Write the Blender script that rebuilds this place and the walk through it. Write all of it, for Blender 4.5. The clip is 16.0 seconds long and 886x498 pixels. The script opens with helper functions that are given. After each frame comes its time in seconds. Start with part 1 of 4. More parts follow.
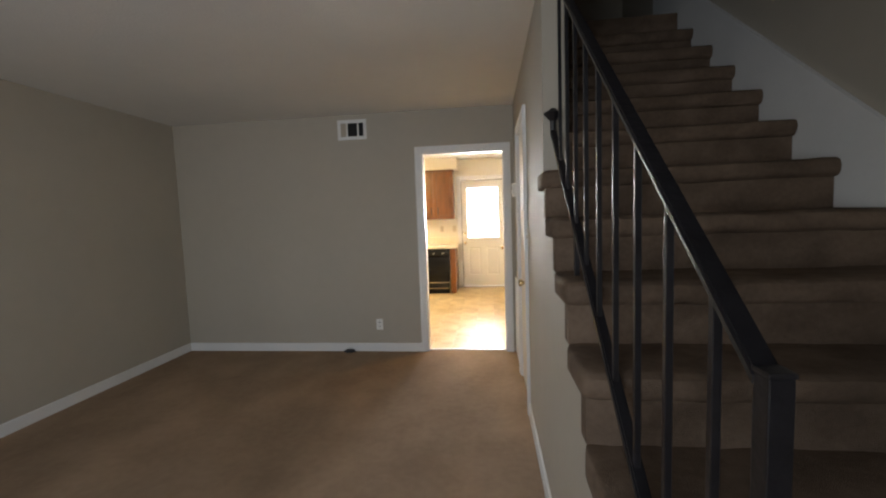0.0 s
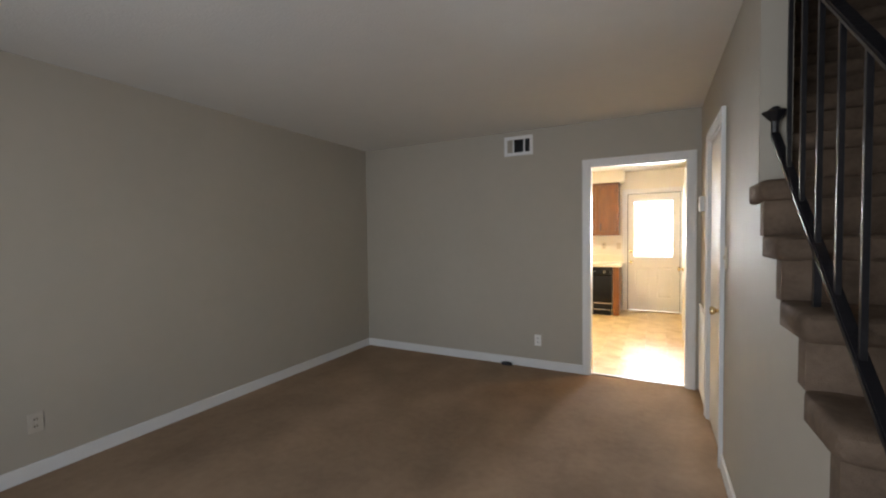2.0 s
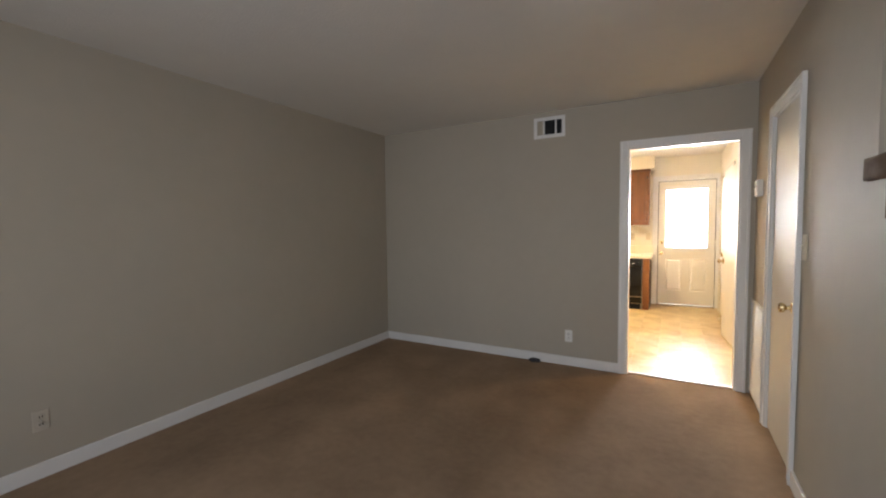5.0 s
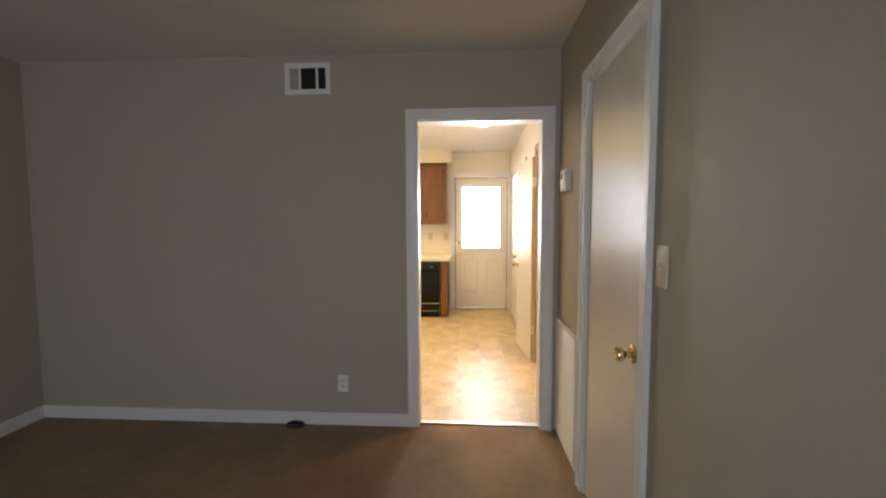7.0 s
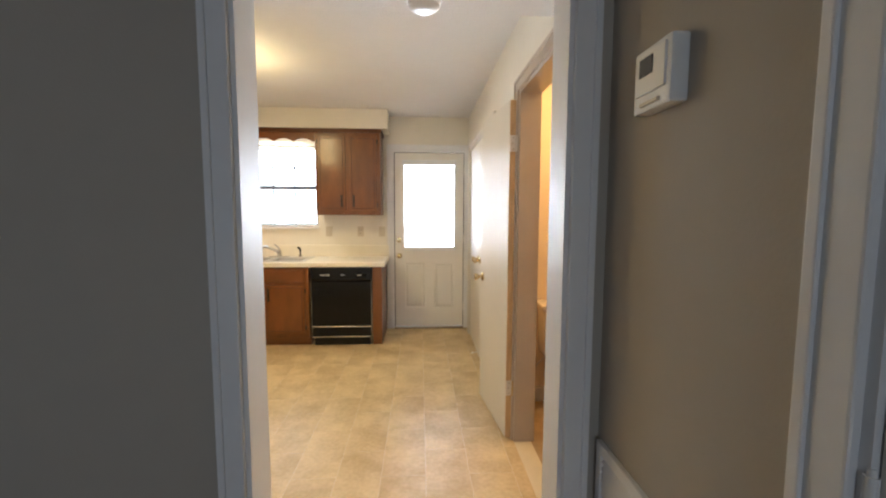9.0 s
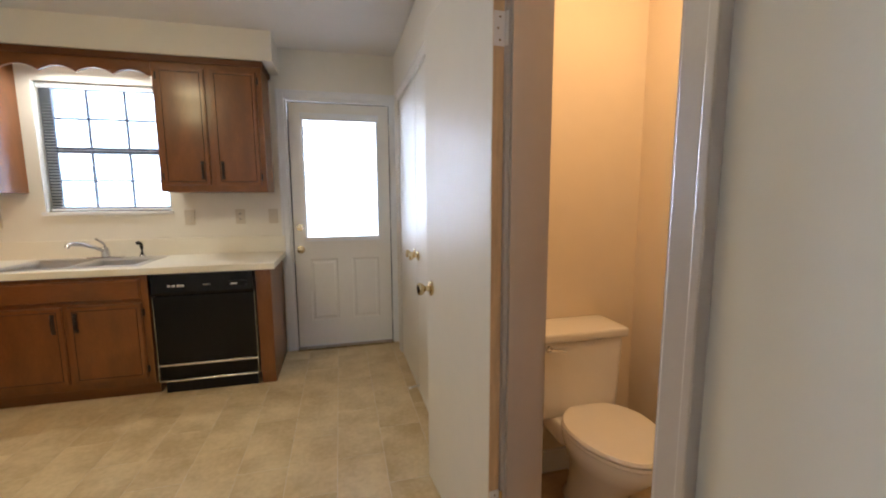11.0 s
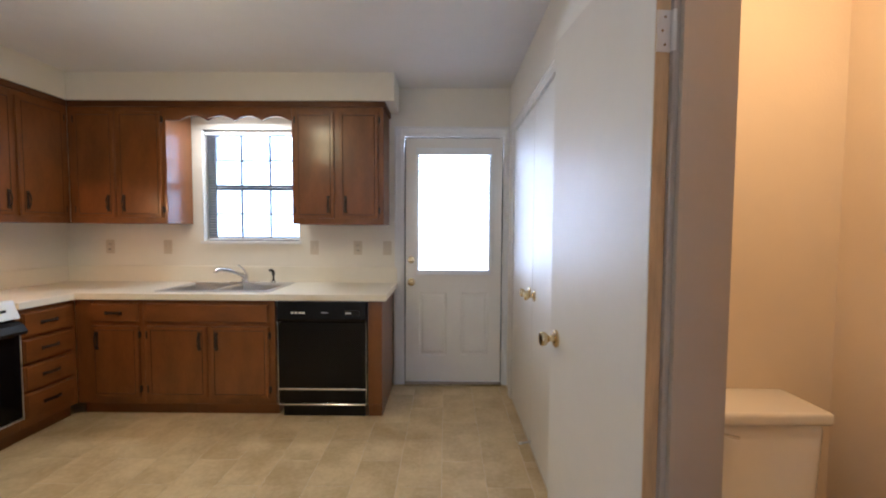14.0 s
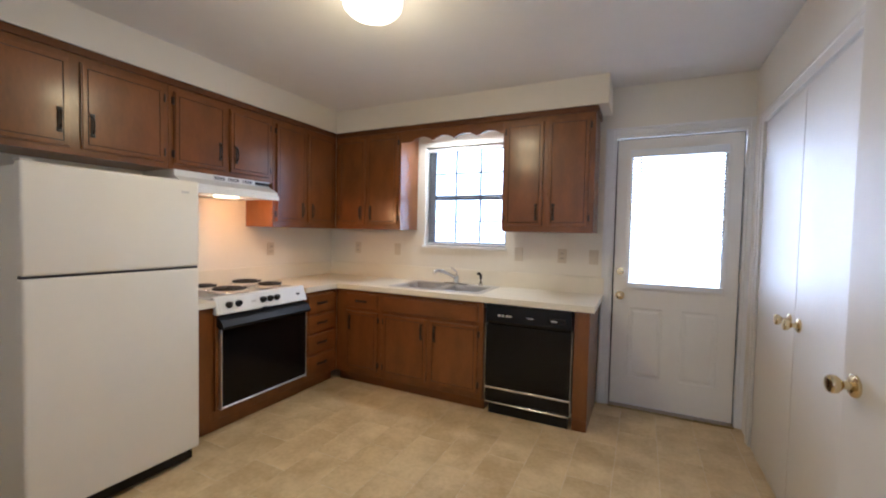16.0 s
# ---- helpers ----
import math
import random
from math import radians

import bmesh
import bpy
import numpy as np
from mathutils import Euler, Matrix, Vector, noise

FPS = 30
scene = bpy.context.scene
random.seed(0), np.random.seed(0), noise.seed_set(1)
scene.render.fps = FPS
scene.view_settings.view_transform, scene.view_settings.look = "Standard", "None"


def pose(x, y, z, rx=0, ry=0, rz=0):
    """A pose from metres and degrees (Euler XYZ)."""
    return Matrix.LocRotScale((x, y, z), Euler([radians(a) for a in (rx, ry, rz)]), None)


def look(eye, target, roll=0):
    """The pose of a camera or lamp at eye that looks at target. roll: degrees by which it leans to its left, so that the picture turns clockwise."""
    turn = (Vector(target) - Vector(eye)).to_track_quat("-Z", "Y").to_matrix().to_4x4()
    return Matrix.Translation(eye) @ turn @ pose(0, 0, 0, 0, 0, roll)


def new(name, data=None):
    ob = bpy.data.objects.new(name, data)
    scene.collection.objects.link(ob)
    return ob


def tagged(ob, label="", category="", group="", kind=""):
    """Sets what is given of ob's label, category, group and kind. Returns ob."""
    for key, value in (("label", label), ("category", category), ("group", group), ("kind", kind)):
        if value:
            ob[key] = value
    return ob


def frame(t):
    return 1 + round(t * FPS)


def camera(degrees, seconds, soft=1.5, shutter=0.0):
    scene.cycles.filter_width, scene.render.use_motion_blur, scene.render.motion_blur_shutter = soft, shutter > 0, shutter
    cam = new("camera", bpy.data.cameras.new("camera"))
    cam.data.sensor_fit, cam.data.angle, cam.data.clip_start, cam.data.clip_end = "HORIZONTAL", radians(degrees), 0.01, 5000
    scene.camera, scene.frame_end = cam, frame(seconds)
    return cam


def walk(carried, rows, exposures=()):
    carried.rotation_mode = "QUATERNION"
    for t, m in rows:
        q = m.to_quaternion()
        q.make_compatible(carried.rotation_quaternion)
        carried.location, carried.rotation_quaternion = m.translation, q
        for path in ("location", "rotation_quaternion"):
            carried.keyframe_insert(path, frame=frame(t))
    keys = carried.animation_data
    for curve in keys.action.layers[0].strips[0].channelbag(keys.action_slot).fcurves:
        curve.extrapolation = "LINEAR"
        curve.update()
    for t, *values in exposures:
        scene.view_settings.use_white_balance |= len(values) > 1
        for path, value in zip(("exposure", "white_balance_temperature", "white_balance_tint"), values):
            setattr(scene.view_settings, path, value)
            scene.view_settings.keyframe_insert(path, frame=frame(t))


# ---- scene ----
cam = camera(94.8, 16.0, 2.1)
PATH = [
    (0, (-0.14, -4.081, 1.39), (-0.367, -2.1, 1.229), -2.0),
    (0.5, (-0.156, -4.077, 1.39), (-0.522, -2.114, 1.269), -1.9),
    (1, (-0.187, -4.092, 1.397), (-0.721, -2.167, 1.3), -1.7),
    (1.5, (-0.211, -4.104, 1.386), (-0.939, -2.242, 1.309), -1.2),
    (2, (-0.248, -4.134, 1.387), (-1.166, -2.358, 1.316), -0.8),
    (2.5, (-0.278, -4.139, 1.372), (-1.365, -2.461, 1.308), -0.6),
    (3, (-0.304, -4.163, 1.377), (-1.519, -2.576, 1.306), -0.5),
    (3.2, (-0.295, -4.165, 1.369), (-1.552, -2.61, 1.301), -0.5),
    (5.5, (-0.482, -3.745, 1.355), (-1.257, -1.905, 1.232), -0.6),
    (6, (-0.488, -3.414, 1.345), (-1.007, -1.486, 1.22), -0.4),
    (6.5, (-0.471, -3.033, 1.365), (-0.766, -1.059, 1.235), -0.3),
    (7, (-0.467, -2.636, 1.371), (-0.585, -0.644, 1.237), -0.2),
    (7.5, (-0.417, -2.248, 1.365), (-0.439, -0.254, 1.213), -0.0),
    (8, (-0.378, -1.846, 1.37), (-0.359, 0.147, 1.208), 0.2),
    (8.2, (-0.384, -1.683, 1.355), (-0.333, 0.308, 1.181), 0.2),
    (10.3, (-0.295, -0.106, 1.337), (-0.025, 1.868, 1.171), 0.3),
    (10.5, (-0.297, -0.015, 1.325), (0.053, 1.944, 1.126), 0.4),
    (11, (-0.274, 0.192, 1.285), (0.21, 2.116, 1.033), -0.3),
    (11.5, (-0.257, 0.309, 1.274), (0.367, 2.175, 0.915), -0.6),
    (12, (-0.256, 0.364, 1.238), (0.456, 2.179, 0.789), -0.9),
    (12.5, (-0.241, 0.382, 1.25), (0.422, 2.238, 0.912), -0.8),
    (13, (-0.269, 0.371, 1.288), (0.21, 2.303, 1.085), -0.4),
    (13.5, (-0.286, 0.367, 1.294), (-0.039, 2.347, 1.166), 0.0),
    (14, (-0.315, 0.369, 1.301), (-0.328, 2.366, 1.203), 0.3),
    (14.5, (-0.355, 0.364, 1.282), (-0.6, 2.348, 1.209), 0.4),
    (15, (-0.377, 0.365, 1.303), (-0.855, 2.305, 1.225), 0.6),
    (15.5, (-0.419, 0.343, 1.307), (-1.103, 2.221, 1.231), 0.9),
    (16, (-0.455, 0.328, 1.306), (-1.334, 2.123, 1.229), 1.2),
]
EXPOSURES = [(0.0, 0.53, 7100, 10), (1.5, 0.63, 7000, 10), (3.0, 0.75, 6800, 11), (5.5, 0.60, 7300, 13), (7.0, 0.22, 7100, 11), (8.2, -0.06, 6700, 9), (10.3, -0.82, 5250, 11), (11.5, -0.89, 5500, 12), (12.5, -0.88, 5350, 12), (13.5, -0.90, 5000, 13), (16.0, -0.88, 5000, 15)]
walk(cam, [(t, look(e, g, r)) for t, e, g, r in PATH], EXPOSURES)

# ---- world and large lights ----
world = bpy.data.worlds.new("world")
scene.world = world
world.use_nodes = True
sky = world.node_tree.nodes.new("ShaderNodeTexSky")
sky.sky_type = "NISHITA"
sky.sun_disc = False
sky.sun_elevation = radians(48)
sky.sun_rotation = radians(280)
world.node_tree.links.new(sky.outputs[0], world.node_tree.nodes["Background"].inputs[0])
world.node_tree.nodes["Background"].inputs[1].default_value = 0.15


def area(name, at, target, w, h, power, colour, spread=180):
    data = bpy.data.lights.new(name, "AREA")
    data.shape, data.size, data.size_y = "RECTANGLE", w, h
    data.energy, data.color, data.spread = power, colour, radians(spread)
    if w == h:
        data.shape = "DISK"
    ob = new(name, data)
    ob.matrix_world = look(at, target)
    return ob


DAY = (0.74, 0.87, 1.0)
WARM = (1.0, 0.74, 0.33)
sun = bpy.data.lights.new("sun", "SUN")
sun.energy, sun.angle, sun.color = 3.0, radians(0.5), (1.0, 0.95, 0.88)
new("sun", sun).matrix_world = look((-8, 1.5, 9), (0, 0, 0))
area("window_daylight_kitchen", (-1.92, 3.95, 1.74), (-1.92, 2.0, 1.98), 0.80, 1.12, 31, DAY, 150)
area("window_daylight_back_door", (-0.25, 3.835, 1.45), (-0.30, 0.0, 0.95), 0.80, 1.20, 76, (0.90, 0.94, 1.0), 70)
area("window_daylight_living", (-1.2, -5.46, 1.35), (-1.9, 0, 1.3), 1.5, 1.4, 19, (0.76, 0.86, 1.0), 125)
bulb = bpy.data.lights.new("ceiling_lamp_kitchen", "POINT")
bulb.energy, bulb.color, bulb.shadow_soft_size = 13, WARM, 0.10
new("ceiling_lamp_kitchen", bulb).location = (-1.65, 1.95, 2.12)
area("ceiling_lamp_kitchen_down", (-1.65, 1.95, 2.322), (-1.65, 1.95, 0), 0.24, 0.24, 19, WARM)
area("ceiling_lamp_powder", (0.72, 1.20, 2.40), (0.72, 1.20, 0), 0.26, 0.26, 19, (1.0, 0.60, 0.24))
area("hood_lamp", (-3.12, 2.26, 1.514), (-3.14, 2.75, 1.33), 0.16, 0.08, 10.0, (1.0, 0.45, 0.14))
area("sink_lamp", (-1.93, 3.55, 2.158), (-1.93, 3.57, 0), 0.56, 0.05, 17.0, (1.0, 0.90, 0.70))


# ---- materials ----
def mat(name, colour, rough=0.6, metal=0.0, vary=0.10, scale=6.0, bump=0.0, bscale=200.0, stretch=(1, 1, 1), tint=None, rand=0.0, spec=0.5, coat=0.0):
    """Painted or plain surface: base colour varied at two scales, with a fine relief."""
    m = bpy.data.materials.new(name)
    m.use_nodes = True
    n, l = m.node_tree.nodes, m.node_tree.links
    b = n["Principled BSDF"]
    b.inputs["Roughness"].default_value, b.inputs["Metallic"].default_value = rough, metal
    b.inputs["Specular IOR Level"].default_value = spec
    b.inputs["Coat Weight"].default_value = coat
    tc, mp = n.new("ShaderNodeTexCoord"), n.new("ShaderNodeMapping")
    mp.inputs["Scale"].default_value = stretch
    l.new(tc.outputs["Object"], mp.inputs[0])
    info = n.new("ShaderNodeObjectInfo")
    add = n.new("ShaderNodeVectorMath")
    add.operation = "MULTIPLY_ADD"
    l.new(info.outputs["Random"], add.inputs[0])
    add.inputs[1].default_value = (7.3, 3.1, 5.7) if rand else (0, 0, 0)
    l.new(mp.outputs[0], add.inputs[2])
    n1, n2 = n.new("ShaderNodeTexNoise"), n.new("ShaderNodeTexNoise")
    n1.inputs["Scale"].default_value, n1.inputs["Detail"].default_value = scale, 5
    n2.inputs["Scale"].default_value, n2.inputs["Detail"].default_value = scale * 9, 4
    l.new(add.outputs[0], n1.inputs["Vector"]), l.new(add.outputs[0], n2.inputs["Vector"])
    mixf = n.new("ShaderNodeMath")
    mixf.operation = "MULTIPLY_ADD"
    l.new(n2.outputs[0], mixf.inputs[0])
    mixf.inputs[1].default_value = 0.4
    l.new(n1.outputs[0], mixf.inputs[2])
    ease = n.new("ShaderNodeMapRange")
    ease.interpolation_type = "SMOOTHSTEP"
    ease.inputs["From Min"].default_value, ease.inputs["From Max"].default_value = 0.35, 1.05
    l.new(mixf.outputs[0], ease.inputs[0])
    blend = n.new("ShaderNodeMix")
    blend.data_type = "RGBA"
    l.new(ease.outputs[0], blend.inputs[0])
    c2 = tint or tuple(c * (1 + vary) for c in colour)
    c1 = tuple(c * (1 - vary) for c in colour)
    blend.inputs[6].default_value, blend.inputs[7].default_value = (*c1, 1), (*c2, 1)
    l.new(blend.outputs[2], b.inputs["Base Color"])
    rr = n.new("ShaderNodeMapRange")
    rr.inputs["To Min"].default_value, rr.inputs["To Max"].default_value = max(0.02, rough - 0.03), min(1, rough + 0.03)
    l.new(n1.outputs[0], rr.inputs[0]), l.new(rr.outputs[0], b.inputs["Roughness"])
    if bump:
        bn, bp = n.new("ShaderNodeTexNoise"), n.new("ShaderNodeBump")
        bn.inputs["Scale"].default_value, bn.inputs["Detail"].default_value = bscale, 3
        l.new(add.outputs[0], bn.inputs["Vector"]), l.new(bn.outputs[0], bp.inputs["Height"])
        bp.inputs["Strength"].default_value, bp.inputs["Distance"].default_value = bump, 0.004
        l.new(bp.outputs[0], b.inputs["Normal"])
    return m


def streaked(m, strength, scale, stretch, turn):
    """Adds long brushed streaks to a pile: lighter and darker lanes of varying width."""
    n, l = m.node_tree.nodes, m.node_tree.links
    base = n["Principled BSDF"].inputs["Base Color"]
    src = base.links[0].from_socket
    tc, mp, ns = n.new("ShaderNodeTexCoord"), n.new("ShaderNodeMapping"), n.new("ShaderNodeTexNoise")
    mp.inputs["Scale"].default_value, mp.inputs["Rotation"].default_value = stretch, (0, 0, radians(turn))
    ns.inputs["Scale"].default_value, ns.inputs["Detail"].default_value, ns.inputs["Distortion"].default_value = scale, 4, 0.6
    l.new(tc.outputs["Object"], mp.inputs[0]), l.new(mp.outputs[0], ns.inputs["Vector"])
    rg_, hs = n.new("ShaderNodeMapRange"), n.new("ShaderNodeHueSaturation")
    rg_.inputs["From Min"].default_value, rg_.inputs["From Max"].default_value = 0.35, 0.65
    rg_.inputs["To Min"].default_value, rg_.inputs["To Max"].default_value = 1 - strength, 1 + strength
    l.new(ns.outputs[0], rg_.inputs[0]), l.new(rg_.outputs[0], hs.inputs["Value"])
    l.new(src, hs.inputs["Color"]), l.new(hs.outputs[0], base)
    return m


WALL = mat("wall_paint_greige", (0.44, 0.398, 0.332), 0.7, vary=0.04, scale=1.2, bump=0.10, bscale=120)
KWALL = mat("wall_paint_cream", (0.78, 0.74, 0.645), 0.6, vary=0.03, scale=1.5, bump=0.07, bscale=120)
CEIL = mat("ceiling_paint", (0.74, 0.72, 0.69), 0.85, vary=0.03, scale=1.0, bump=0.5, bscale=90, spec=0.2)
TRIM = mat("trim_paint_white", (0.77, 0.77, 0.765), 0.48, vary=0.03, scale=4, bump=0.1, bscale=60)
DOORP = mat("door_paint_white", (0.69, 0.65, 0.575), 0.36, vary=0.03, scale=2, bump=0.06, bscale=30, spec=0.38)
FRONTD = mat("metal_door_paint_grey_white", (0.56, 0.57, 0.58), 0.4, vary=0.03, scale=3)
WHITED = mat("metal_door_paint_white", (0.80, 0.775, 0.72), 0.4, vary=0.03, scale=3)
CARPET = mat("carpet_brown", (0.36, 0.250, 0.170), 0.95, vary=0.18, scale=2.2, bump=1.0, bscale=420, spec=0.1)
streaked(CARPET, 0.10, 1.1, (1.5, 0.75, 1), 20)
# Dim light on the stairs is put into this darker carpet colour.
STAIRC = mat("carpet_stairs_dimmed", (0.150, 0.105, 0.076), 0.95, vary=0.28, scale=7, bump=1.0, bscale=300, spec=0.1)
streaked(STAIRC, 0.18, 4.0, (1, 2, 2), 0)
WOOD = mat("cabinet_wood", (0.170, 0.056, 0.009), 0.36, spec=0.35, vary=0.25, scale=4.5, stretch=(2.2, 2.2, 0.7), rand=1, bump=0.08, bscale=60)
WOODH = mat("cabinet_wood_across", (0.170, 0.056, 0.009), 0.36, spec=0.35, vary=0.25, scale=4.5, stretch=(0.7, 2.2, 2.2), rand=1, bump=0.08, bscale=60)
for m in (WOOD, WOODH):
    m.node_tree.nodes["Principled BSDF"].inputs["Coat Weight"].default_value = 0.50
    m.node_tree.nodes["Principled BSDF"].inputs["Coat Roughness"].default_value = 0.17
WOODD = mat("crown_wood_dark", (0.105, 0.035, 0.008), 0.38, spec=0.35, vary=0.25, scale=4.5, stretch=(0.7, 0.7, 2.2))
GROOVE = mat("groove_stain", (0.040, 0.015, 0.006), 0.6, vary=0.2)
BRONZE = mat("pull_bronze", (0.045, 0.033, 0.026), 0.45, 0.7, vary=0.3, scale=40)
LAMINATE = mat("laminate_cream", (0.80, 0.75, 0.63), 0.34, vary=0.03, scale=8)
APPW = mat("appliance_enamel", (0.78, 0.75, 0.68), 0.32, vary=0.02, scale=3, bump=0.06, bscale=300)
WHITEP = mat("white_enamel", (0.80, 0.80, 0.78), 0.22, vary=0.02)
PORC = mat("porcelain", (0.80, 0.76, 0.70), 0.1, vary=0.02, coat=0.5)
SEAT = mat("toilet_seat_plastic", (0.80, 0.75, 0.68), 0.22, vary=0.02)
BLACK = mat("appliance_black", (0.004, 0.004, 0.005), 0.16, vary=0.3, spec=0.22)
BLACKM = mat("black_matt", (0.008, 0.008, 0.009), 0.4, vary=0.3, spec=0.25)
IRON = mat("railing_paint_black", (0.013, 0.012, 0.014), 0.33, vary=0.4, scale=20, bump=0.3, bscale=60)
BRASS = mat("brass", (0.70, 0.57, 0.33), 0.18, 1.0, vary=0.12, scale=30)
DULLBRASS = mat("antique_brass", (0.30, 0.21, 0.10), 0.3, 1.0, vary=0.25, scale=40)
STEEL = mat("stainless", (0.62, 0.61, 0.60), 0.32, 1.0, vary=0.08, scale=14, stretch=(1, 8, 8))
CHROME = mat("chrome", (0.75, 0.75, 0.76), 0.15, 1.0, vary=0.04)
PAINTED = mat("plate_painted_over", (0.50, 0.455, 0.385), 0.5, vary=0.05)
# Shade on the white powder room jamb and casing, put into the paint.
JAMBP = mat("jamb_paint_shaded", (0.46, 0.39, 0.31), 0.30, vary=0.04, scale=4, bump=0.08, bscale=60)
BAREWOOD = mat("bare_door_edge_wood", (0.56, 0.37, 0.18), 0.55, vary=0.2, scale=8, stretch=(6, 6, 0.6))
ALMOND = mat("almond_plastic", (0.62, 0.55, 0.43), 0.4, vary=0.04)
PLASTIC = mat("white_plastic", (0.80, 0.80, 0.78), 0.4, vary=0.03)
BLIND = mat("blind_vinyl", (0.80, 0.82, 0.84), 0.45, vary=0.03)
COIL = mat("burner_coil", (0.03, 0.026, 0.024), 0.55, 0.6, vary=0.4, scale=30)
BRONZEF = mat("window_frame_bronze", (0.10, 0.11, 0.14), 0.4, 0.2, vary=0.1)
RUBBER = mat("dark_rubber", (0.03, 0.03, 0.035), 0.6, vary=0.3)
GRILLE = mat("duct_dark", (0.02, 0.02, 0.022), 0.8, vary=0.2)
GROUND = mat("grass", (0.10, 0.13, 0.06), 0.95, vary=0.35, scale=3, bump=0.6, bscale=20)
PTILE = mat("powder_floor_vinyl", (0.42, 0.30, 0.17), 0.35, vary=0.2, scale=9)
PWALL = mat("powder_wall_paint", (0.78, 0.67, 0.52), 0.7, vary=0.03, scale=1.5, bump=0.2, bscale=120)


def vinyl():
    m = mat("vinyl_tile", (0.56, 0.40, 0.20), 0.40, vary=0.17, scale=5, bump=0.05, bscale=40, rand=1, tint=(0.73, 0.58, 0.345), spec=0.30)
    return m


TILE = vinyl()
GROUT = mat("tile_joint", (0.70, 0.63, 0.50), 0.6, vary=0.06)


def glass():
    m = bpy.data.materials.new("window_glass")
    m.use_nodes = True
    b = m.node_tree.nodes["Principled BSDF"]
    b.inputs["Roughness"].default_value, b.inputs["IOR"].default_value = 0.0, 1.45
    b.inputs["Transmission Weight"].default_value = 1.0
    return m


def glow(name, colour, strength):
    m = bpy.data.materials.new(name)
    m.use_nodes = True
    b = m.node_tree.nodes["Principled BSDF"]
    b.inputs["Base Color"].default_value = (0.8, 0.8, 0.78, 1)
    b.inputs["Emission Color"].default_value, b.inputs["Emission Strength"].default_value = (*colour, 1), strength
    return m


GLASS = glass()
DOME = glow("lamp_dome_lit", (1.0, 0.76, 0.48), 7.0)
BULB = glow("hood_lens_lit", (1.0, 0.72, 0.40), 6.0)
TUBE = glow("strip_tube_lit", (1.0, 0.90, 0.72), 5.0)
# Emission stands in for blown-out daylight outdoors; not a lamp.
BACKGLOW = glow("glowing_backdrop", (0.90, 0.95, 1.0), 2.6)


# ---- builders ----
def bm_box(bm, x0, x1, y0, y1, z0, z1, bevel=0.0, seg=2):
    r = bmesh.ops.create_cube(bm, size=1.0, matrix=Matrix.Translation(((x0 + x1) / 2, (y0 + y1) / 2, (z0 + z1) / 2)) @ Matrix.Diagonal((x1 - x0, y1 - y0, z1 - z0, 1)))
    if bevel:
        edges = {e for v in r["verts"] for e in v.link_edges}
        bmesh.ops.bevel(bm, geom=list(edges), offset=bevel, segments=seg, profile=0.6, affect="EDGES")
    return bm


def box(x0, x1, y0, y1, z0, z1, bevel=0.0, seg=2):
    return bm_box(bmesh.new(), x0, x1, y0, y1, z0, z1, bevel, seg)


def bm_tube(bm, p, q, r0, r1=None, seg=16, caps=True):
    """A round bar from p to q."""
    p, q = Vector(p), Vector(q)
    d = q - p
    m = Matrix.Translation((p + q) / 2) @ d.to_track_quat("Z", "Y").to_matrix().to_4x4()
    bmesh.ops.create_cone(bm, cap_ends=caps, segments=seg, radius1=r0, radius2=r0 if r1 is None else r1, depth=d.length, matrix=m)
    return bm


def tube(p, q, r0, r1=None, seg=16):
    return bm_tube(bmesh.new(), p, q, r0, r1, seg)


def turned(profile, seg=24, axis="Z", bm=None):
    """A turned body from (radius, height) pairs about an axis."""
    bm = bm or bmesh.new()
    rings = []
    for r, h in profile:
        ring = []
        for i in range(seg):
            a = 2 * math.pi * i / seg
            c, s = r * math.cos(a), r * math.sin(a)
            ring.append(bm.verts.new({"Z": (c, s, h), "Y": (c, h, s), "X": (h, c, s)}[axis]))
        rings.append(ring)
    for a, b in zip(rings, rings[1:]):
        for i in range(seg):
            bm.faces.new((a[i], a[(i + 1) % seg], b[(i + 1) % seg], b[i]))
    bm.faces.new(rings[0]), bm.faces.new(rings[-1])
    bmesh.ops.recalc_face_normals(bm, faces=bm.faces)
    return bm


def sweep(points, r, seg=8):
    """A bent round bar through the points."""
    bm = bmesh.new()
    pts = [Vector(p) for p in points]
    rings = []
    for i, p in enumerate(pts):
        d = (pts[min(i + 1, len(pts) - 1)] - pts[max(i - 1, 0)]).normalized()
        q = d.to_track_quat("Z", "Y")
        rings.append([bm.verts.new(p + q @ Vector((r * math.cos(2 * math.pi * k / seg), r * math.sin(2 * math.pi * k / seg), 0))) for k in range(seg)])
    for a, b in zip(rings, rings[1:]):
        for k in range(seg):
            bm.faces.new((a[k], a[(k + 1) % seg], b[(k + 1) % seg], b[k]))
    bm.faces.new(rings[0]), bm.faces.new(rings[-1])
    bmesh.ops.recalc_face_normals(bm, faces=bm.faces)
    return bm


def prism(outline, y0, y1, axis="Y"):
    """An outline of (a, b) pairs drawn out from y0 to y1: axis Y takes (x, z), X takes (y, z), Z takes (x, y)."""
    bm = bmesh.new()
    put = {"Y": lambda a, b, c: (a, c, b), "X": lambda a, b, c: (c, a, b), "Z": lambda a, b, c: (a, b, c)}[axis]
    lo = [bm.verts.new(put(a, b, y0)) for a, b in outline]
    hi = [bm.verts.new(put(a, b, y1)) for a, b in outline]
    bm.faces.new(lo), bm.faces.new(hi)
    for i in range(len(lo)):
        j = (i + 1) % len(lo)
        bm.faces.new((lo[i], lo[j], hi[j], hi[i]))
    bmesh.ops.recalc_face_normals(bm, faces=bm.faces)
    return bm


